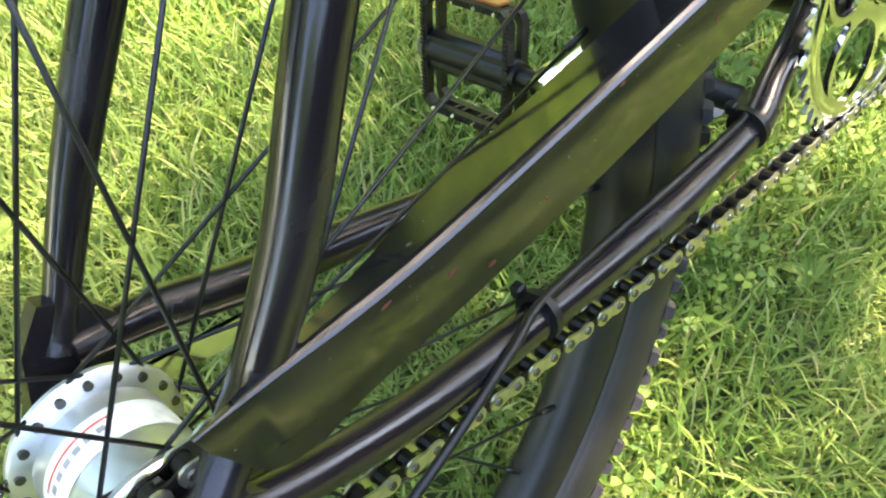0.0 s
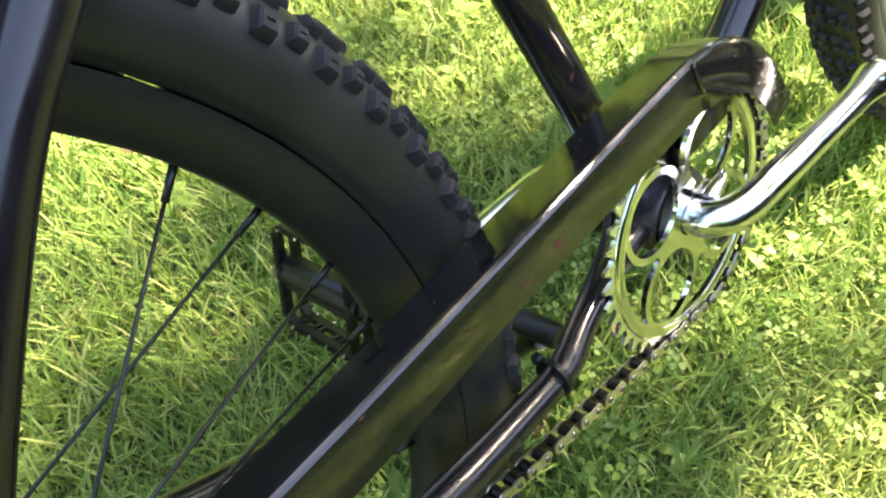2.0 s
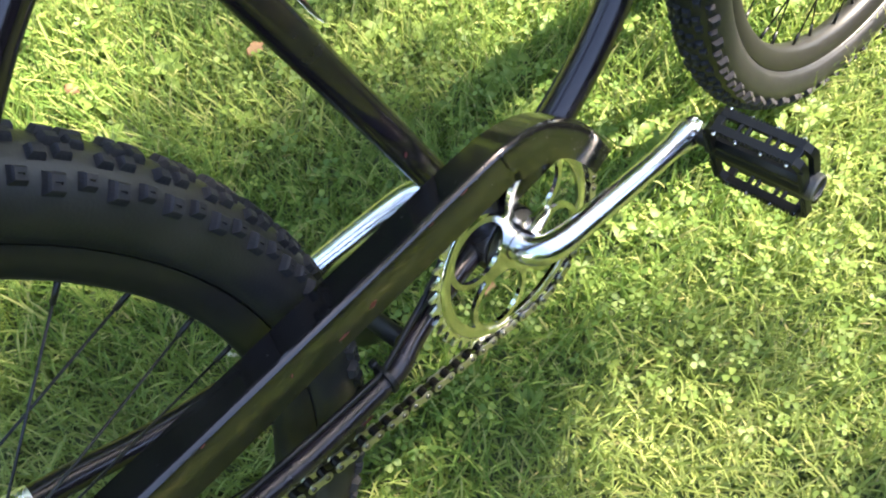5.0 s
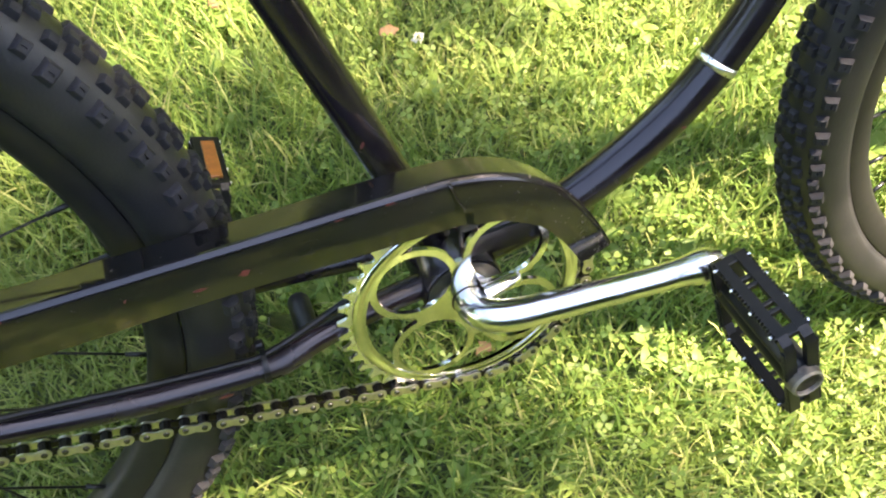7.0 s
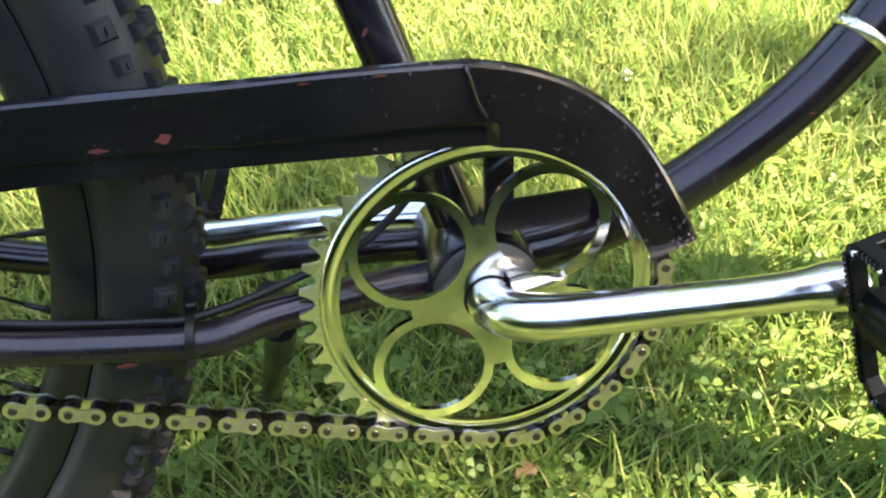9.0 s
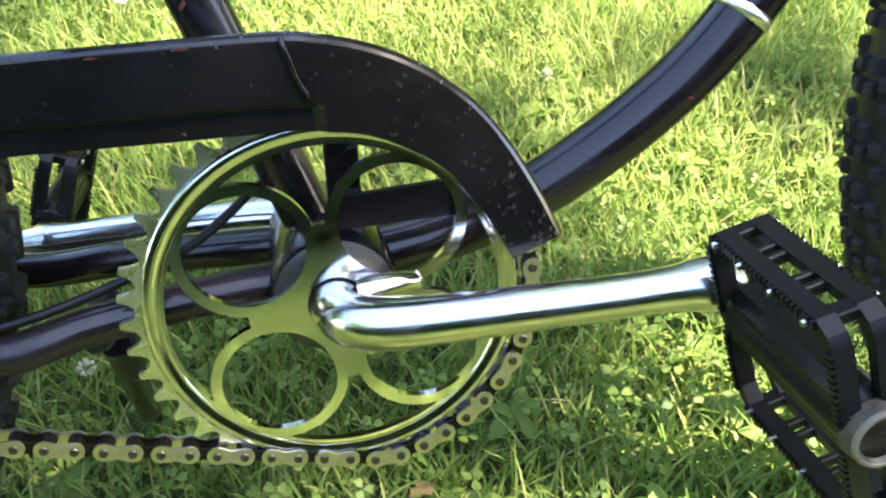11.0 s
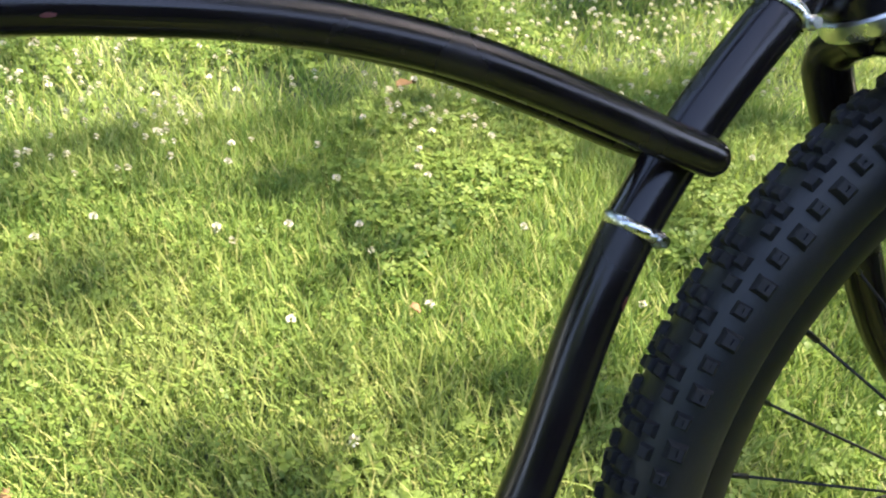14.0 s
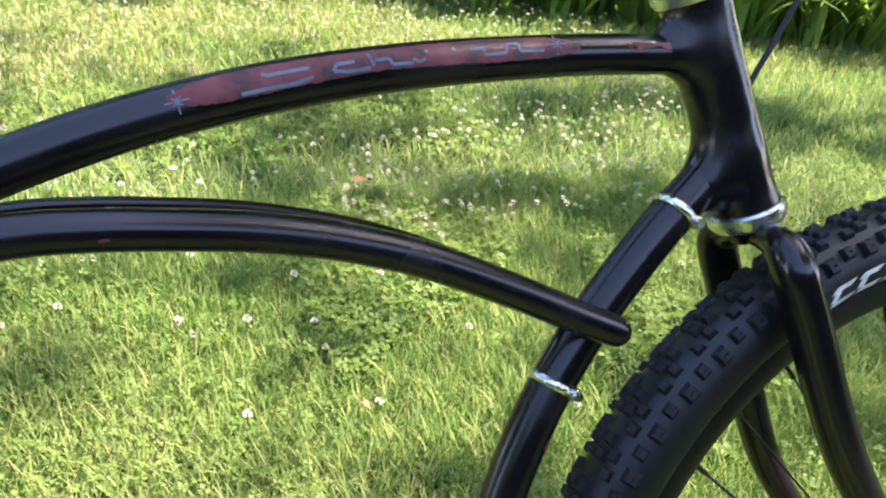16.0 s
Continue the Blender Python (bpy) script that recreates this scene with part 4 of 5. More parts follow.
def chain_path():
    """Points along the chain: lower run with sag, round the ring, upper run, round the cog."""
    pts = []
    slope = math.atan2(0.3205 - 0.2035, COG[0] - BB[0])
    for i in range(60):
        s = i / 60
        x = COG[0] + 0.008 + (BB[0] + 0.018 - COG[0] - 0.008) * s
        z = 0.3205 + (0.2035 + 0.0008 - 0.3205) * s - 0.016 * s * (1 - s) * (0.4 + 0.8 * s)
        pts.append((x, z))
    for a in np.linspace(-1.38, 1.62, 40):
        pts.append((BB[0] + RP * math.cos(a), BB[2] + RP * math.sin(a)))
    for s in np.linspace(0.03, 0.97, 40):
        a = (BB[0] - 0.005, BB[2] + RP)
        b = (COG[0] - 0.003, COG[1] + CRAD)
        pts.append((a[0] + (b[0] - a[0]) * s, a[1] + (b[1] - a[1]) * s))
    for a in np.linspace(1.65, 4.85, 24):
        pts.append((COG[0] + CRAD * math.cos(a), COG[1] + CRAD * math.sin(a)))
    return np.array(pts + [pts[0]])


CP = chain_path()
seglen = np.hypot(*np.diff(CP, axis=0).T)
cum = np.concatenate([[0], np.cumsum(seglen)])
LINKS = int(round(cum[-1] / 0.0127 / 2)) * 2
step = cum[-1] / LINKS
pins = np.stack([np.interp(np.arange(LINKS) * step, cum, CP[:, 0]), np.interp(np.arange(LINKS) * step, cum, CP[:, 1])], 1)


def plate_outline(h, w, waist):
    out = []
    for a in np.linspace(-2.0, 2.0, 9):
        out.append((h / 2 + w * math.cos(a), w * math.sin(a)))
    out.append((0, waist))
    for a in np.linspace(math.pi - 2.0, math.pi + 2.0, 9):
        out.append((-h / 2 + w * math.cos(a), w * math.sin(a)))
    out.append((0, -waist))
    return out


OUTER = joined(prism(plate_outline(0.0127, 0.0047, 0.0032), -0.0052, -0.0040), prism(plate_outline(0.0127, 0.0047, 0.0032), 0.0040, 0.0052), *[moved(lathe_y([(0.0, -0.0060), (0.0019, -0.0062), (0.0023, -0.0052)], 10, closed=False), Matrix.Translation((s * 0.00635, 0, 0))) for s in (-1, 1)])
INNER = joined(prism(plate_outline(0.0127, 0.0041, 0.0027), -0.0038, -0.0026), prism(plate_outline(0.0127, 0.0041, 0.0027), 0.0026, 0.0038), *[moved(lathe_y([(0.0039, -0.0025), (0.0039, 0.0025)], 10, closed=False), Matrix.Translation((s * 0.00635, 0, 0))) for s in (-1, 1)])
OUTER_ME, INNER_ME = solid(OUTER, CHAINMET, False, 35), solid(INNER, BLACKED, False, 35)
OUTER_ME.materials.append(DARKMET)
for f in OUTER_ME.polygons:
    if f.center.y < -0.00525:
        f.material_index = 1
first = part("chain", OUTER_ME, bicycle, "silver and black bushed roller chain")
chain_m = None
for i in range(LINKS):
    a, b = pins[i], pins[(i + 1) % LINKS]
    ang = math.atan2(b[1] - a[1], b[0] - a[0])
    m = Matrix.Translation(((a[0] + b[0]) / 2, RY, (a[1] + b[1]) / 2)) @ Matrix.Rotation(-ang, 4, "Y")
    if i == 0:
        first.matrix_basis = m
        chain_m = m.inverted()
    else:
        o = part("outer_link" if i % 2 == 0 else "inner_link", OUTER_ME if i % 2 == 0 else INNER_ME, first)
        o.matrix_basis = chain_m @ m

cog_pts = []
for i in range(18):
    for f, r in ((-0.5, CRAD - 0.004), (-0.2, CRAD - 0.0005), (-0.08, CRAD + 0.004), (0.08, CRAD + 0.004), (0.2, CRAD - 0.0005)):
        a = 2 * math.pi * (i + f) / 18
        cog_pts.append((COG[0] + r * math.cos(a), COG[1] + r * math.sin(a)))
part("sprocket", solid(prism(cog_pts, RY - 0.0012, RY + 0.0012), DARKMET, False, 30), bicycle, "dark steel rear sprocket")
part("driver", solid(lathe_y([(0.006, -0.054), (0.013, -0.054), (0.020, -0.048), (0.024, -0.045), (0.024, -0.034)], 32, REAR, closed=False), DARKMET, True, 40), bicycle, "dark steel hub driver")
for y in (-1, 1):
    nut = sweep([(REAR[0], y * 0.0615, REAR[2], 0.0095), (REAR[0], y * 0.071, REAR[2], 0.0088)], 6, 1)
    part("axle_nut", solid(nut, ALLOY, False, 30), bicycle)
    fn = moved(sweep([(FRONT[0], FRONT[1] + y * 0.060, FRONT[2], 0.009), (FRONT[0], FRONT[1] + y * 0.068, FRONT[2], 0.0085)], 6, 1), TURN)
    part("axle_nut", solid(fn, ALLOY, False, 30), bicycle)
# hub print: a cream band with a red line and grey marks
band = lathe_y([(0.0273, -0.003), (0.0275, 0.000), (0.0275, 0.011), (0.0273, 0.014)], 40, closed=False, a0=0.3, a1=3.4)
lab = part("label_band", mesh_of(*band, HUBWHITE, True), rear_hub, "cream printed band")
red = lathe_y([(0.0277, 0.0085), (0.0277, 0.0097)], 24, closed=False, a0=1.2, a1=2.5)
part("red_line", mesh_of(*red, DECALRED), lab)
for k in range(6):
    a = 1.35 + 0.19 * k
    part("print_mark", mesh_of(*lathe_y([(0.0277, 0.0035), (0.0277, 0.0065)], 3, closed=False, a0=a, a1=a + 0.12), DECALGREY), lab)
for y in (-0.0318, 0.0254):
    for k in range(18):
        a = 2 * math.pi * (k + 0.5) / 18
        hole = lathe_y([(0.0, y - 0.0017), (0.0020, y - 0.0017), (0.0020, y + 0.0017), (0.0, y + 0.0017)], 8, closed=False)
        part("spoke_hole", mesh_of(*moved(hole, Matrix.Translation((0.0312 * math.cos(a), 0, 0.0312 * math.sin(a)))), DARKMET), rear_hub)

# coaster brake arm with its strap round the left chain stay
arm = joined(prism([(-0.500, 0.364), (-0.486, 0.370), (-0.468, 0.3605), (-0.402, 0.3415), (-0.381, 0.3365), (-0.377, 0.331), (-0.384, 0.327), (-0.405, 0.3305), (-0.470, 0.348), (-0.492, 0.346), (-0.502, 0.354)], 0.0445, 0.0475))
part("brake_arm", solid(arm, CHROME, False, 30), bicycle, "bright chrome coaster brake arm")
strap = sweep([(-0.385, 0.0583, 0.3410, 0.0117), (-0.368, 0.0577, 0.3348, 0.0117)], 20, 1)
st = part("brake_strap", solid(strap, ALLOY, True, 40), bicycle, "silver brake arm strap")
part("strap_bolt", solid(joined(sweep([(-0.386, 0.041, 0.333, 0.0032), (-0.386, 0.060, 0.328, 0.0032)], 8, 1), sweep([(-0.386, 0.039, 0.3337, 0.0055), (-0.386, 0.043, 0.3322, 0.0055)], 6, 1)), DARKMET, False, 30), st)

# gear cable, ties and clips
cable = [(-0.468, -0.067, 0.318), (-0.435, -0.066, 0.315), (-0.395, -0.064, 0.322), (-0.350, -0.058, 0.328), (-0.322, -0.050, 0.3255), (-0.27, -0.044, 0.313), (-0.21, -0.042, 0.3025), (-0.165, -0.042, 0.2985), (-0.145, -0.041, 0.2975), (-0.112, -0.034, 0.303), (-0.067, -0.026, 0.3175), (-0.046, -0.016, 0.328), (-0.032, 0.0, 0.3345), (-0.020, 0.017, 0.332), (0.0, 0.026, 0.310), (0.03, 0.018, 0.297), (0.06, 0.0185, 0.300), (0.10, 0.0185, 0.316), (0.14, 0.0185, 0.3365)]
tube("gear_cable", [(*p, 0.0024) for p in cable], PLASTIC, "black gear cable along the chain stay", seg=8, per=5)
tail = [(0.14, 0.0185, 0.3365), (0.183, 0.0175, 0.366), (0.232, 0.017, 0.428), (0.264, 0.017, 0.492), (0.312, 0.017, 0.594), (0.371, 0.017, 0.668), (0.420, 0.019, 0.705), (0.455, 0.0245, 0.729), (0.472, 0.028, 0.760), (0.4847, 0.030, 0.782), (0.505, 0.030, 0.811), (0.526, 0.030, 0.841), (0.570, 0.030, 0.905), (0.61, 0.030, 0.965)]
tube("cable_housing", [(*p, 0.0022) for p in tail], PLASTIC, "black cable housing rising past the head tube", seg=8, per=6)


def band_on(name, x, z, dx, dz, r, wide, y0=0.0, material=CHROME, label="", bolt=True, lug=1.0):
    """A strap round a tube at (x, z) whose axis runs along (dx, dz)."""
    k = wide / 2 / math.hypot(dx, dz)
    ob = part(name, solid(sweep([(x - dx * k, y0, z - dz * k, r), (x + dx * k, y0, z + dz * k, r)], 24, 1, caps=False), material, True, 40), bicycle, label)
    md = ob.modifiers.new("thick", "SOLIDIFY")
    md.thickness, md.offset = 0.0009, -1.0
    if bolt:
        n = math.hypot(dx, dz)
        px, pz = dz / n, -dx / n
        cx, cz = x + px * r * lug, z + pz * r * lug
        yy = y0 - r * math.sqrt(1 - lug * lug)
        part("clip_screw", solid(joined(box(cx, yy - 0.001, cz, 0.0075, 0.006, 0.008, 0.0015), sweep([(cx, yy - 0.0065, cz, 0.0032), (cx, yy - 0.002, cz, 0.0032)], 10, 1)), ALLOY, False, 30), ob)
    return ob


band_on("cable_clip", 0.2057, 0.4014, 0.566, 0.824, 0.0156, 0.0060, material=ALLOY, label="thin chrome cable clip", bolt=False)
band_on("cable_clip", 0.3085, 0.6005, 0.52, 0.85, 0.0158, 0.0060, material=ALLOY, label="thin chrome cable clip", lug=0.55)
band_on("cable_clip", 0.399, 0.7035, 0.70, 0.71, 0.0160, 0.0060, material=ALLOY, label="thin chrome cable clip", lug=0.55)
for x, y, z, dx, dy, dz in ((-0.322, -0.047, 0.3135, 1, 0.03, -0.24), (-0.146, -0.042, 0.2862, 1, 0.0, -0.08)):
    d = Vector((dx, dy, dz)).normalized() * 0.002
    tie = part("cable_tie", solid(sweep([(x - d.x, y - d.y, z + 0.002 - d.z, 0.0122), (x + d.x, y + d.y, z + 0.002 + d.z, 0.0122)], 18, 1), PLASTIC, True, 40), bicycle, "black nylon cable tie")
    part("tie_head", solid(box(x, y + 0.010, z + 0.012, 0.006, 0.006, 0.007, 0.001), PLASTIC, False, 30), tie)

# guard bracket, kickstand
part("guard_bracket", solid(joined(box(0.008, -0.030, 0.350, 0.015, 0.003, 0.066, 0.001), prism([(0.004, 0.325), (0.066, 0.327), (0.066, 0.3445), (0.004, 0.340)], -0.036, -0.0325)), BLACK, False, 30), bicycle)
kick = sweep([(-0.108, 0.004, 0.262, 0.0095), (-0.109, 0.018, 0.250, 0.0095), (-0.114, 0.045, 0.222, 0.009), (-0.126, 0.11, 0.160, 0.008), (-0.140, 0.190, 0.088, 0.0075)], 12, 5, round_end=1)
stand = part("kickstand", solid(kick, BLACK, True, 50), bicycle, "black side kickstand")
part("stand_plate", solid(sweep([(-0.112, -0.018, 0.274, 0.007), (-0.112, -0.015, 0.274, 0.0085), (-0.112, 0.02, 0.274, 0.0085), (-0.112, 0.023, 0.274, 0.007)], 12, 1), RUBBER, False, 30), stand)

# top tube decal: faded red panel, silver strokes, two stars
TT = spline([(-0.06, 0.724), (0.0116, 0.7523), (0.0753, 0.7727), (0.1458, 0.7877), (0.225, 0.7975), (0.3155, 0.8023), (0.387, 0.803)], 30)
TR = 0.0134


def on_top_tube(x, a, lift=0.0003):
    """The place on the top tube's skin at x and the angle a above its right side."""
    i = int(np.argmin(abs(TT[:, 0] - x)))
    i = min(max(i, 1), len(TT) - 2)
    d = TT[i + 1] - TT[i - 1]
    d = d / np.linalg.norm(d)
    n = np.array([-d[1], d[0]])
    z = float(np.interp(x, TT[:, 0], TT[:, 1]))
    r = float(np.interp(x, [0.07, 0.15, 0.225, 0.3155], [0.0135, 0.0135, 0.0130, 0.0125])) + lift
    return (x + n[0] * r * math.sin(a), -r * math.cos(a), z + n[1] * r * math.sin(a))


def skin_patch(name, x0, x1, lo, hi, material, parent, lift, ragged=0.0, nx=24, na=5, label="", seed=0):
    r = random.Random(seed)
    vs, fs = [], []
    for i in range(nx + 1):
        x = x0 + (x1 - x0) * i / nx
        w = 0.6 * math.sin(5.1 * i / nx * 2 + seed) + 0.4 * r.uniform(-1, 1)
        ends = min(1.0, 8.0 * min(i, nx - i) / nx + 0.25)
        l, h = lo + ragged * w + (1 - ends) * 0.35, hi - ragged * 0.6 * w - (1 - ends) * 0.45
        for j in range(na + 1):
            vs.append(on_top_tube(x, l + (h - l) * j / na, lift))
    for i in range(nx):
        for j in range(na):
            o = i * (na + 1) + j
            fs.append((o, o + 1, o + na + 2, o + na + 1))
    return part(name, mesh_of(vs, fs, material, True), parent, label)


decal = skin_patch("faded_decal", 0.088, 0.319, -0.08, 0.96, PINK, top_tube, 0.0003, 0.09, 120, 6, "faded red worn paint panel", 3)


def stroke(pts, wide=0.0009):
    """A silver line along the tube's skin through (x, angle) points."""
    vs, fs = [], []
    for (x, a), (x2, a2) in zip(pts[:-1], pts[1:]):
        n = max(2, int(abs(x2 - x) / 0.004) + 1)
        for k in range(n):
            f0, f1 = k / n, (k + 1) / n
            dx, da = x2 - x, (a2 - a) * TR
            ln = math.hypot(dx, da)
            ox, oa = -da / ln * wide, dx / ln * wide / TR
            q = []
            for f, sgn in ((f0, -1), (f1, -1), (f1, 1), (f0, 1)):
                q.append(on_top_tube(x + (x2 - x) * f + sgn * ox, a + (a2 - a) * f + sgn * oa, 0.0006))
            o = len(vs)
            vs += q
            fs.append((o, o + 1, o + 2, o + 3))
    part("silver_stroke", mesh_of(vs, fs, SILVERPAINT), top_tube)


for pts in ([(0.134, 0.62), (0.136, 0.50), (0.158, 0.50)], [(0.122, 0.02), (0.150, 0.02), (0.159, 0.14)], [(0.182, 0.48), (0.172, 0.45), (0.170, 0.22), (0.178, 0.12), (0.190, 0.15)], [(0.190, 0.75), (0.192, 0.22)], [(0.193, 0.42), (0.201, 0.42), (0.202, 0.18), (0.214, 0.14)], [(0.214, 0.30), (0.217, 0.16), (0.221, 0.24)], [(0.222, 0.62), (0.223, 0.50)], [(0.238, 0.62), (0.239, 0.48)], [(0.248, 0.50), (0.256, 0.50), (0.257, 0.38)], [(0.256, 0.20), (0.270, 0.24), (0.271, 0.62)], [(0.271, 0.62), (0.278, 0.62), (0.279, 0.28), (0.294, 0.26)]):
    stroke(pts)
for sx, sa, big in ((0.092, 0.30, 0.006), (0.303, 0.52, 0.007)):
    for k in range(4):
        t = k * math.pi / 4
        q = big if k in (0, 2) else big * 0.5
        stroke([(sx - q * math.cos(t), sa - q * math.sin(t) / TR), (sx + q * math.cos(t), sa + q * math.sin(t) / TR)], 0.0004)
skin_patch("red_patch", 0.352, 0.392, 0.25, 0.5, PINK, top_tube, 0.0003, 0.15, 10, 3, "faded red paint remnant", 9)

# seat tube badge: oval white outline with dark red centre
def seat_skin(s, a, lift):
    d = np.array([-0.335, 0.942])
    n = np.array([0.942, 0.335])
    c = np.array([-0.0795, 0.537]) + d * s
    r = 0.0125 + lift
    return (c[0] + n[0] * r * math.sin(a), -r * math.cos(a), c[1] + n[1] * r * math.sin(a))


for nm, k, lift, mt in (("badge_outline", 1.0, 0.0003, WHITE), ("badge_field", 0.90, 0.0005, PLASTIC), ("badge_centre", 0.45, 0.0007, PINK)):
    vs = [seat_skin(0.026 * k * math.cos(t) + 0.026, 1.12 + 0.45 * k * math.sin(t), lift) for t in np.linspace(0, 2 * math.pi, 28, endpoint=False)]
    vs.append(seat_skin(0.026, 1.12, lift))
    part(nm, mesh_of(vs, [(i, (i + 1) % 28, 28) for i in range(28)], mt), seat_tube)

# marks on the tubes
def tube_chip(parent, x, z, sx, sz, y, seed):
    chip("paint_chip", x, z, sx, sz, y, parent, CHIPRED, seed)


tube_chip(seat_tube, -0.0506, 0.4211, 0.0018, 0.003, -0.0124, 21)
tube_chip(down_tube, 0.296, 0.566, 0.0010, 0.005, -0.0145, 22)
tube_chip(down_tube, 0.176, 0.3655, 0.0022, 0.0007, -0.0152, 23)
for obn in [o for o in bicycle.children if o.name == "cantilever_tube"]:
    tube_chip(obn, -0.4035, 0.4535, 0.002, 0.0022, -0.0572, 24)
    tube_chip(obn, 0.052, 0.720, 0.004, 0.0011, -0.0348, 25)
for obn in [o for o in bicycle.children if o.name == "chain_stay"]:
    tube_chip(obn, -0.176, 0.2815, 0.006, 0.0014, -0.0520, 26)

# white maker's shapes on the front tyre and moulded lettering on the rear tyre


def sidewall_mark(parent, a0, a1, r0, r1, y, material, name, slant=0.0):
    vs, fs = [], []
    n = 6
    for i in range(n + 1):
        for r, sl in ((r0, 0.0), (r1, slant)):
            a = a0 + (a1 - a0) * i / n + sl
            phi = math.acos(max(-1, min(1, (r - RC) / (CR * 1.02))))
            yy = -(CR * math.sin(phi) + 0.0004)
            vs.append((r * math.cos(a), yy, r * math.sin(a)))
        if i:
            o = (i - 1) * 2
            fs.append((o, o + 1, o + 3, o + 2))
    part(name, mesh_of(vs, fs, material), parent)


for k in range(3):
    a = radians(114.2 - 4.4 * k)
    sidewall_mark(front_tyre, a, a - radians(3.3), 0.3045, 0.3082, 0, WHITE, "white_shape", -0.02)
    sidewall_mark(front_tyre, a - radians(0.2 if k != 2 else 1.2), a - radians(1.3 if k != 2 else 2.3), 0.3080, 0.3165, 0, WHITE, "white_shape", -0.02)
    sidewall_mark(front_tyre, a - radians(0.4), a - radians(3.6), 0.3150, 0.3185, 0, WHITE, "white_shape", -0.02)
for k in range(16):
    a = radians(92 - 1.9 * k)
    if k % 5 == 4:
        continue
    sidewall_mark(rear_tyre, a, a - radians(1.3), 0.3075, 0.3125, 0, SIDEPRINT, "moulded_mark")

# ---- flowers, leaves and weeds on the lawn ----
def flower_piece(seed, r=0.0078):
    q = random.Random(seed)
    vs, fs = [], []
    for i in range(34):
        u, t = q.uniform(-0.35, 1.0), q.uniform(0, 2 * math.pi)
        h = math.sqrt(max(0, 1 - u * u))
        d = Vector((h * math.cos(t), h * math.sin(t), u))
        s = d.cross(Vector((0.3, 0.5, 0.8))).normalized() * r * 0.30
        c = d * r * 0.35
        tip = d * r * q.uniform(0.85, 1.15)
        m = (c + tip) / 2
        o = len(vs)
        vs += [tuple(c), tuple(m + s), tuple(tip), tuple(m - s)]
        fs.append((o, o + 1, o + 2, o + 3))
    return vs, fs


STALK = leaf_mat("stalk", [(0.0, (0.08, 0.14, 0.03)), (1.0, (0.12, 0.17, 0.05))])


def clover_flower(x, y, h, seed):
    ob = new("clover_flower", mesh_of(*flower_piece(seed), PETAL))
    ob.location = (x, y, h)
    tagged(ob, "round white clover flower head on a green stalk", "flower", "clover flowers in the lawn")
    part("stalk", mesh_of(*sweep([(0.004, 0.002, -h - 0.004, 0.0007), (0.002, 0.001, -h * 0.5, 0.0007), (0, 0, 0, 0.0007)], 5, 2), STALK, True), ob)
    return ob


flower_a, flower_b = clover_flower(0.27, 0.566, 0.058, 1), clover_flower(-0.184, 0.24, 0.045, 2)
SEEN = [(0.21, 1.046), (0.252, 0.817), (0.409, 0.956), (0.669, 0.95), (0.748, 0.709), (0.011, 1.187), (0.445, 0.79), (0.11, 0.47)]
fr = random.Random(5)
for i in range(105):
    SEEN.append((fr.uniform(-0.6, 1.9), 0.55 + 1.5 * fr.random() ** 0.6))
for i, (x, y) in enumerate(SEEN):
    copy_thing(flower_a if i % 2 else flower_b, Matrix.Translation((x, y, fr.uniform(0.045, 0.066))) @ Matrix.Rotation(fr.uniform(0, 6), 4, "Z") @ Matrix.Rotation(fr.uniform(-0.4, 0.4), 4, "X"))
heads = []
for i in range(2300):
    y = 1.3 + 3.4 * fr.random() ** 1.1
    x = fr.uniform(-0.9, 0.5 + y * 0.75)
    if noise.noise(Vector((x * 1.1, y * 1.1, 8.0))) < -0.18 and fr.random() < 0.8:
        continue
    heads.append(moved(flower_piece(i % 7, fr.uniform(0.0062, 0.0088)), Matrix.Translation((x, y, fr.uniform(0.055, 0.082)))))
tagged(new("clover_flowers", mesh_of(*joined(*heads), PETAL)), "many small white clover flowers over the lawn", "flowers", kind="stuff")


def dead_leaf(x, y, z, size, turn, seed):
    q = random.Random(seed)
    vs, fs = [], []
    n = 9
    for i in range(n + 1):
        t = i / n
        w = size * 0.42 * math.sin(math.pi * min(1, t * 0.96 + 0.02)) ** 0.8 * q.uniform(0.35, 1.15)
        for j in (-1, 0, 1):
            vs.append((size * (t - 0.5), j * w, 0.16 * size * (abs(j) - 0.5) + 0.10 * size * math.sin(3 * t + j)))
        if i:
            o = (i - 1) * 3
            fs += [(o, o + 3, o + 4, o + 1), (o + 1, o + 4, o + 5, o + 2)]
    ob = new("dead_leaf", mesh_of(vs, fs, DEADLEAF, True))
    ob.matrix_basis = Matrix.Translation((x, y, z)) @ Matrix.Rotation(turn, 4, "Z") @ Matrix.Rotation(q.uniform(-0.3, 0.3), 4, "X")
    md = ob.modifiers.new("thick", "SOLIDIFY")
    md.thickness = 0.0006
    tagged(ob, "curled brown dead leaf lying on the grass", "leaf", "dead leaves on the lawn")


for i, (x, y, z, sz) in enumerate(((0.086, 0.506, 0.046, 0.024), (0.425, 0.795, 0.05, 0.022), (0.678, 1.577, 0.055, 0.05), (-0.10, 0.62, 0.04, 0.02), (0.05, 0.10, 0.03, 0.02))):
    dead_leaf(x, y, z, sz, i * 1.7, i)


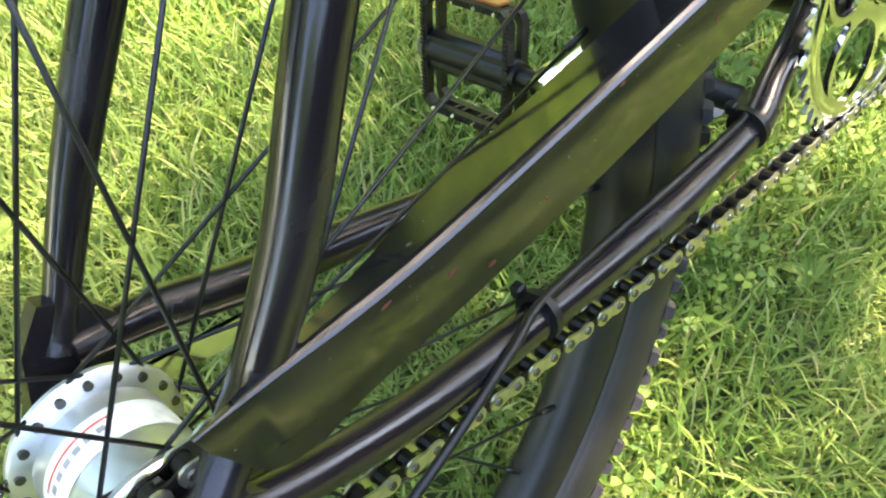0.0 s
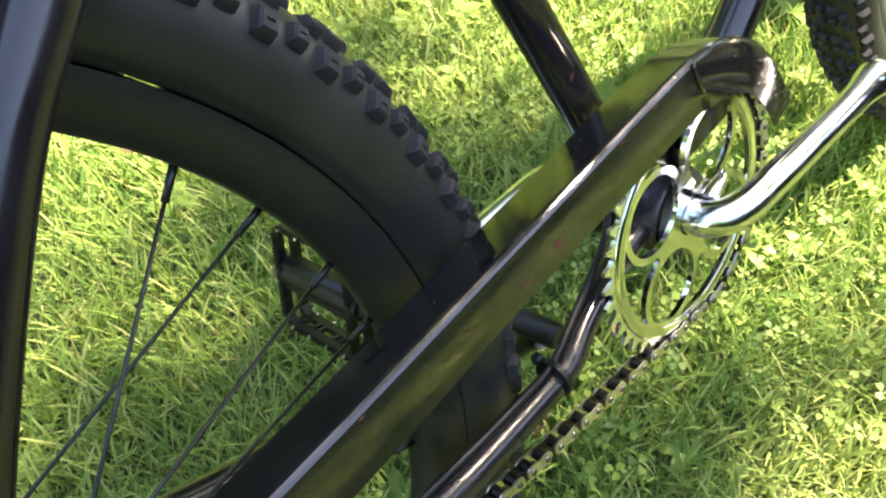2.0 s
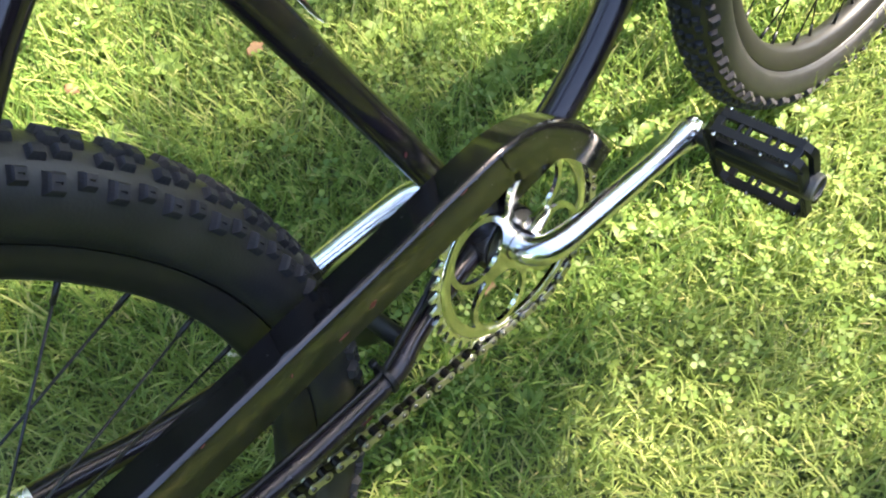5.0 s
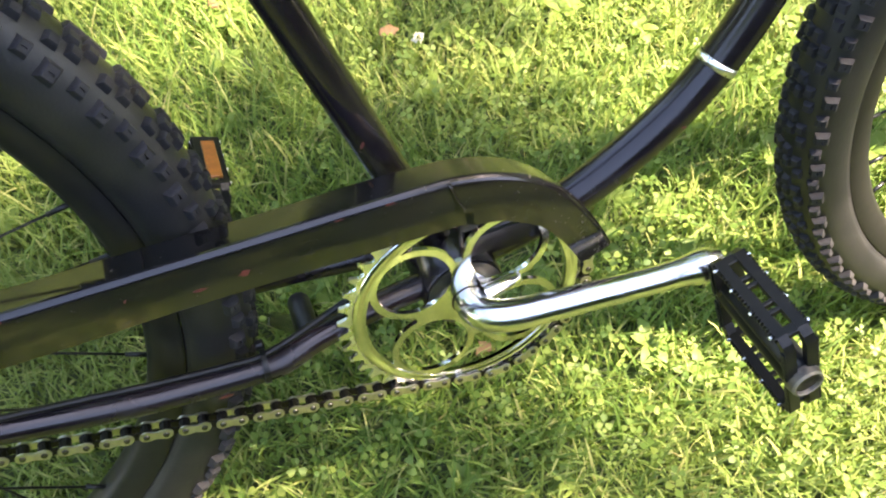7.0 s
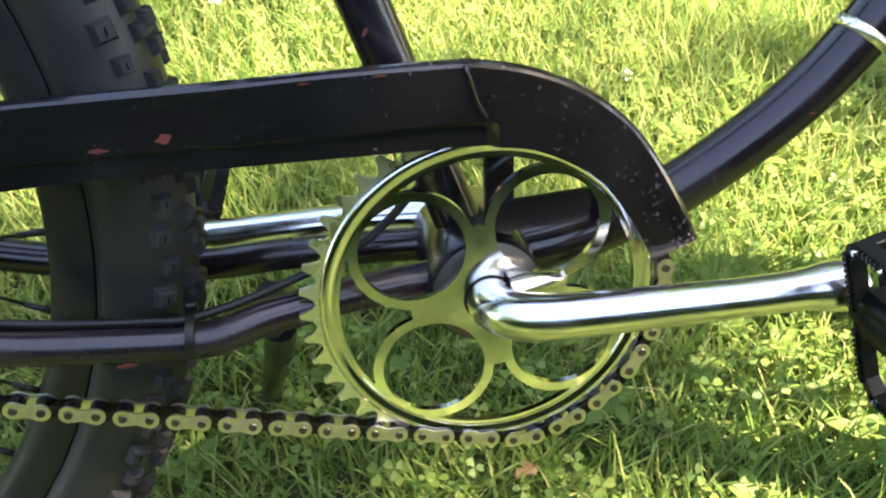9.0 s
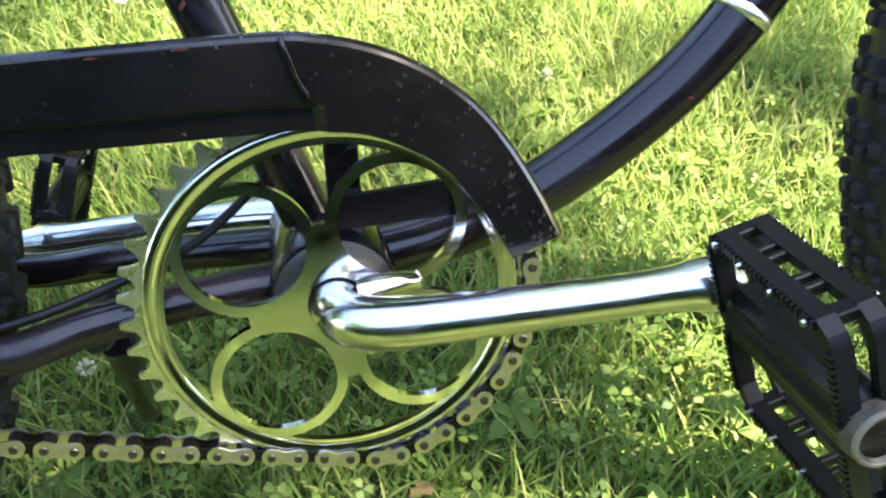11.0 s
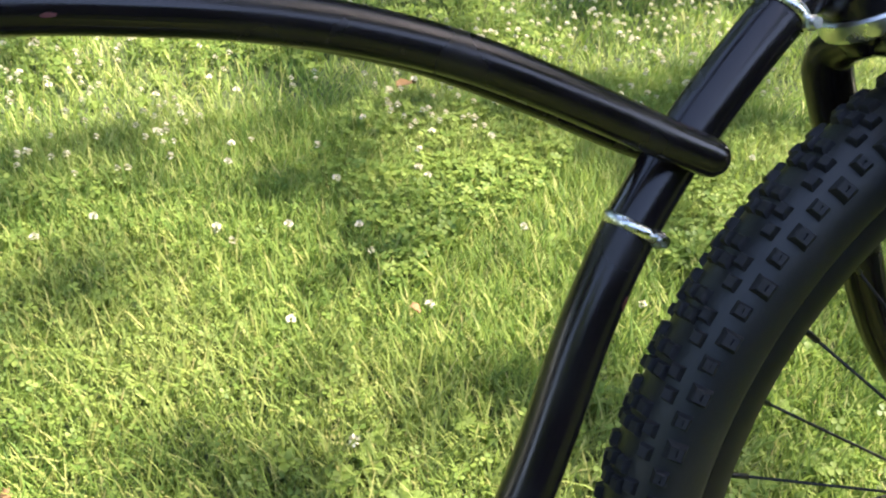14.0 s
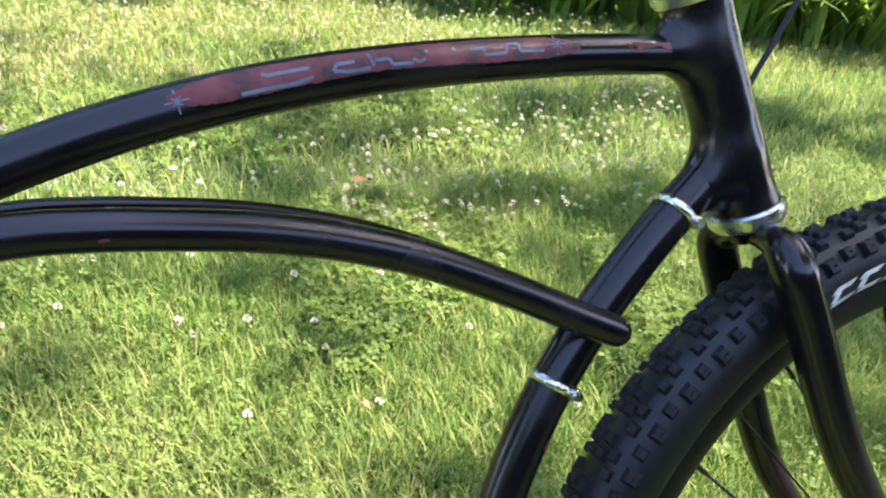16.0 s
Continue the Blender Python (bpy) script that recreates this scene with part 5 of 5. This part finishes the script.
def weed_leaf(ln, w, rise):
    """One broad oval leaf from its stalk outwards along x."""
    vs, fs = [], []
    for i in range(6):
        t = i / 5
        ww = w * math.sin(math.pi * min(0.98, 0.06 + 0.92 * t)) ** 0.7
        for j in (-1, 0, 1):
            vs.append((ln * t, ww * j, 0.020 + rise * ln * t - 0.5 * ln * t * t + 0.2 * ww * abs(j)))
        if i:
            o = (i - 1) * 3
            fs += [(o, o + 3, o + 4, o + 1), (o + 1, o + 4, o + 5, o + 2)]
    return mesh_of(vs, fs, CLOVER, True)


WEEDS = [weed_leaf(0.034, 0.0085, 0.7), weed_leaf(0.026, 0.008, 0.9), weed_leaf(0.040, 0.0095, 0.5)]
for i in range(130):
    ob = new("broadleaf_weed")
    ob.location = (fr.uniform(-0.7, 1.3), -0.25 + 2.2 * fr.random(), 0.004) if i < 70 else (fr.uniform(0.1, 0.85), fr.uniform(0.0, 0.6), 0.010)
    ob.rotation_euler = (0, 0, fr.uniform(0, 6.3))
    ob.scale = [fr.uniform(0.55, 0.85)] * 3
    tagged(ob, "broad green weed leaves growing in the lawn", "weed", "broadleaf weeds in the lawn")
    for k in range(5):
        lf = part("leaf", WEEDS[(i + k) % 3], ob)
        lf.rotation_euler = (0, 0, k * 1.26 + fr.uniform(-0.3, 0.3))


# ---- border plants ----
def strap_clump(seed, leaves=34):
    q = random.Random(seed)
    vs, fs = [], []
    for k in range(leaves):
        a, ln, w = q.uniform(0, 6.3), q.uniform(0.45, 0.95), q.uniform(0.022, 0.044)
        lean, bend = q.uniform(0.05, 0.5), q.uniform(0.9, 2.3)
        x, z, x0, y0 = 0.0, 0.0, q.uniform(-0.12, 0.12), q.uniform(-0.12, 0.12)
        ang = lean
        o0 = len(vs)
        n = 8
        for i in range(n + 1):
            t = i / n
            ww = w * (0.5 + 0.5 * math.sin(math.pi * min(1, 0.25 + t * 0.75))) * (1 - t ** 4) / 2
            for j in (-1, 1):
                vs.append((x0 + x * math.cos(a) - j * ww * math.sin(a), y0 + x * math.sin(a) + j * ww * math.cos(a), max(z, 0.01)))
            x += math.sin(ang) * ln / n
            z += math.cos(ang) * ln / n
            ang += bend / n * (0.4 + 1.2 * t)
            if i:
                o = o0 + (i - 1) * 2
                fs.append((o, o + 1, o + 3, o + 2))
    return mesh_of(vs, fs, TALL, True)


CLUMPS = [strap_clump(k) for k in range(5)]
row = [(1.55, 3.75), (1.95, 3.45), (2.55, 3.25), (2.95, 2.98), (3.2, 2.88), (3.65, 2.76), (4.3, 2.6), (5.0, 2.4)]
line = spline(row, 5)
k = 0
for depth in (0.0, 0.32, 0.66, 1.05, 1.5):
    for p in line[::1 if depth < 0.7 else 2]:
        ob = new("strap_leaf_plant", CLUMPS[k % 5])
        s = fr.uniform(0.75, 1.2) * (0.85 if depth == 0 else 1.1)
        ob.matrix_basis = Matrix.Translation((p[0] + depth * 0.35 + fr.uniform(-0.1, 0.1), p[1] + depth + fr.uniform(-0.08, 0.08), -0.01)) @ Matrix.Rotation(fr.uniform(0, 6.3), 4, "Z") @ Matrix.Diagonal((s, s, s, 1))
        tagged(ob, "clump of long arching green strap leaves in the border", "plant", "border plants beside the lawn")
        k += 1


# ---- unseen trees added to shade the lawn and darken reflections ----
def leaf_cloud(centres, size, count_each, spread, seed):
    g = np.random.default_rng(seed)
    C = np.repeat(np.asarray(centres, float), count_each, 0)
    n = len(C)
    P = C + g.normal(0, 1, (n, 3)) * spread
    A = g.normal(0, 1, (n, 3))
    A /= np.linalg.norm(A, axis=1)[:, None]
    B = np.cross(A, g.normal(0, 1, (n, 3)))
    B /= np.linalg.norm(B, axis=1)[:, None]
    s = size * g.uniform(0.6, 1.3, n)[:, None]
    V = np.stack([P - A * s, P + B * s * 0.5, P + A * s, P - B * s * 0.5], 1).reshape(-1, 3)
    return tri_mesh(V, np.arange(4 * n), np.full(n, 4), TREELEAF)


def tree(name, base, height, crown_centres, size, each, spread, seed, label):
    q = random.Random(seed)
    ob = new(name)
    ob.location = base
    tagged(ob, label, "tree")
    limbs = [sweep([(0, 0, -0.2, 0.28), (0.05, 0.03, height * 0.3, 0.22), (-0.04, 0.06, height * 0.6, 0.15), (0, 0, height * 0.95, 0.05)], 10, 4)]
    tops = crown_centres[:: max(1, len(crown_centres) // 9)]
    for c in tops:
        z0 = height * q.uniform(0.35, 0.6)
        limbs.append(sweep([(0, 0, z0, 0.07), (c[0] * 0.45, c[1] * 0.45, z0 + (c[2] - z0) * 0.55, 0.035), (c[0], c[1], c[2], 0.01)], 7, 3))
    part("trunk", mesh_of(*joined(*limbs), BARK, True), ob)
    part("crown", leaf_cloud(crown_centres, size, each, spread, seed), ob)
    return ob


# The unseen shade tree is added towards the sun; its crown leaves gaps where the lawn lies in sun and thins where it is
# dappled.
GAPS = [(3.0, 3.6, 2.0, 0.8), (-0.24, 0.80, 0.22, 0.08), (0.12, 0.86, 0.24, 0.12), (0.36, 0.81, 0.21, 0.17), (0.74, 0.66, 0.11, 0.10), (0.95, 0.18, 0.40, 0.28), (0.50, 0.0, 0.32, 0.18), (0.24, 0.02, 0.17, 0.08), (0.52, 0.30, 0.15, 0.16), (0.42, 0.165, 0.15, 0.09), (0.26, 0.14, 0.17, 0.12), (1.30, 2.45, 0.35, 0.20), (0.15, -0.62, 1.1, 0.18), (-0.05, 1.72, 0.15, 0.18), (0.17, 1.72, 0.14, 0.16), (0.12, 2.15, 0.30, 0.36), (2.3, 3.05, 1.9, 0.42), (2.8, 2.2, 0.6, 0.25), (0.3, 3.2, 0.6, 0.25), (-0.95, 1.9, 0.5, 0.35)]
THIN = [(0.35, 1.17, 0.30, 0.14), (0.18, 0.64, 0.20, 0.08), (-0.06, 1.12, 0.20, 0.14), (0.30, 0.17, 0.28, 0.14), (0.22, -0.16, 0.42, 0.16), (-0.05, 0.06, 0.24, 0.16), (0.70, 1.02, 0.30, 0.24), (0.90, 1.28, 0.28, 0.15), (1.30, 1.75, 0.30, 0.22), (-0.10, -0.20, 0.30, 0.15), (0.0, 3.0, 0.6, 0.5), (1.9, 1.6, 0.5, 0.4)]
TREE_BASE = Vector((7.5, 1.2, 0))
H0 = 6.5


def inside(spots, x, y):
    return min(((x - a) / rx) ** 2 + ((y - b) / ry) ** 2 for a, b, rx, ry in spots)


def crown_spots(count, x0, x1, y0, y1, margin, seed, skip=None):
    """Leaf cluster centres, seen from the tree's base, whose shade falls outside the gaps."""
    q = random.Random(seed)
    out = []
    while len(out) < count:
        gx, gy = q.uniform(x0, x1), q.uniform(y0, y1)
        if skip and skip[0] < gx < skip[1] and skip[2] < gy < skip[3]:
            continue
        if inside([(a, b, rx + margin, ry + margin) for a, b, rx, ry in GAPS], gx, gy) < 1.0:
            continue
        if inside(THIN, gx, gy) < 1.0 and q.random() < 0.62:
            continue
        h = H0 + q.uniform(-1.2, 1.8)
        p = Vector((gx, gy, 0)) + SUN_DIR * (h / SUN_DIR.z) - TREE_BASE
        out.append((p.x, p.y, p.z))
    return out


NEARBY = (-1.2, 2.0, -1.6, 2.6)
# Extra clusters darken the lawn the chrome reflects and keep sun off the bicycle.
crown = crown_spots(800, -3.0, 5.0, -3.6, 5.2, 0.10, 11, NEARBY) + crown_spots(420, -2.6, 3.4, -4.6, -1.65, 0.10, 15)
fine_crown = crown_spots(620, *NEARBY, 0.01, 12) + crown_spots(70, -1.1, 0.02, 0.10, 0.36, 0.0, 14) + crown_spots(14, -0.02, 0.18, 0.18, 0.34, 0.0, 16)
shade_tree = tree("shade_tree", TREE_BASE, 7.0, crown, 0.085, 22, 0.13, 3, "unseen leafy tree added to shape sun and shade on the lawn")
part("crown", leaf_cloud(fine_crown, 0.05, 14, 0.06, 13), shade_tree)
# Unseen trees set round the lawn to block sky from the paint's reflections.
for i, (bx, by, hh) in enumerate(((-11, -7, 8), (-6, -14, 7), (-0.5, -15, 7), (6.0, -15, 8), (14, -12, 9), (14, 1, 11), (-13, 3, 10), (15, 10, 9), (7, 13, 17), (-4, 15, 17), (1.5, 12.5, 16), (11, 7, 15), (5.5, 9.5, 12), (9, 9.5, 14), (-13, 11, 10))):
    cq = random.Random(100 + i)
    cc = []
    for _ in range(190):
        v = Vector((cq.gauss(0, 1), cq.gauss(0, 1), cq.gauss(0, 1))).normalized() * cq.uniform(0.5, 1.0)
        cc.append((v.x * 4.3, v.y * 4.3, hh * 0.54 + v.z * hh * 0.46))
    tree("reflection_tree", (bx, by, 0), hh, cc, 0.24, 26, 0.45, 50 + i, "unseen leafy tree added to darken reflections in the paint")

# ---- clipped hedges out of view, added to darken reflections ----
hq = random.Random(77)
hedge = new("hedge", solid(joined(*[box(-8 + 1.0 * i, -3.2 + 0.1 * math.sin(i), 1.0, 1.02, 0.9, 2.0, 0.2) for i in range(17)]), HEDGESHADE, False, 30))
tagged(hedge, "unseen clipped dark hedge added to darken reflections", "hedge")
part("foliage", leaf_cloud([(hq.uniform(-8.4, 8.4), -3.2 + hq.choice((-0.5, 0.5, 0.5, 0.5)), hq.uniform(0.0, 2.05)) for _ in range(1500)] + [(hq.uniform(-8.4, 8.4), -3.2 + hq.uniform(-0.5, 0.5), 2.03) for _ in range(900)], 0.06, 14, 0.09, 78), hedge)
# Second unseen hedge closes the bright horizon that the guard top reflects.
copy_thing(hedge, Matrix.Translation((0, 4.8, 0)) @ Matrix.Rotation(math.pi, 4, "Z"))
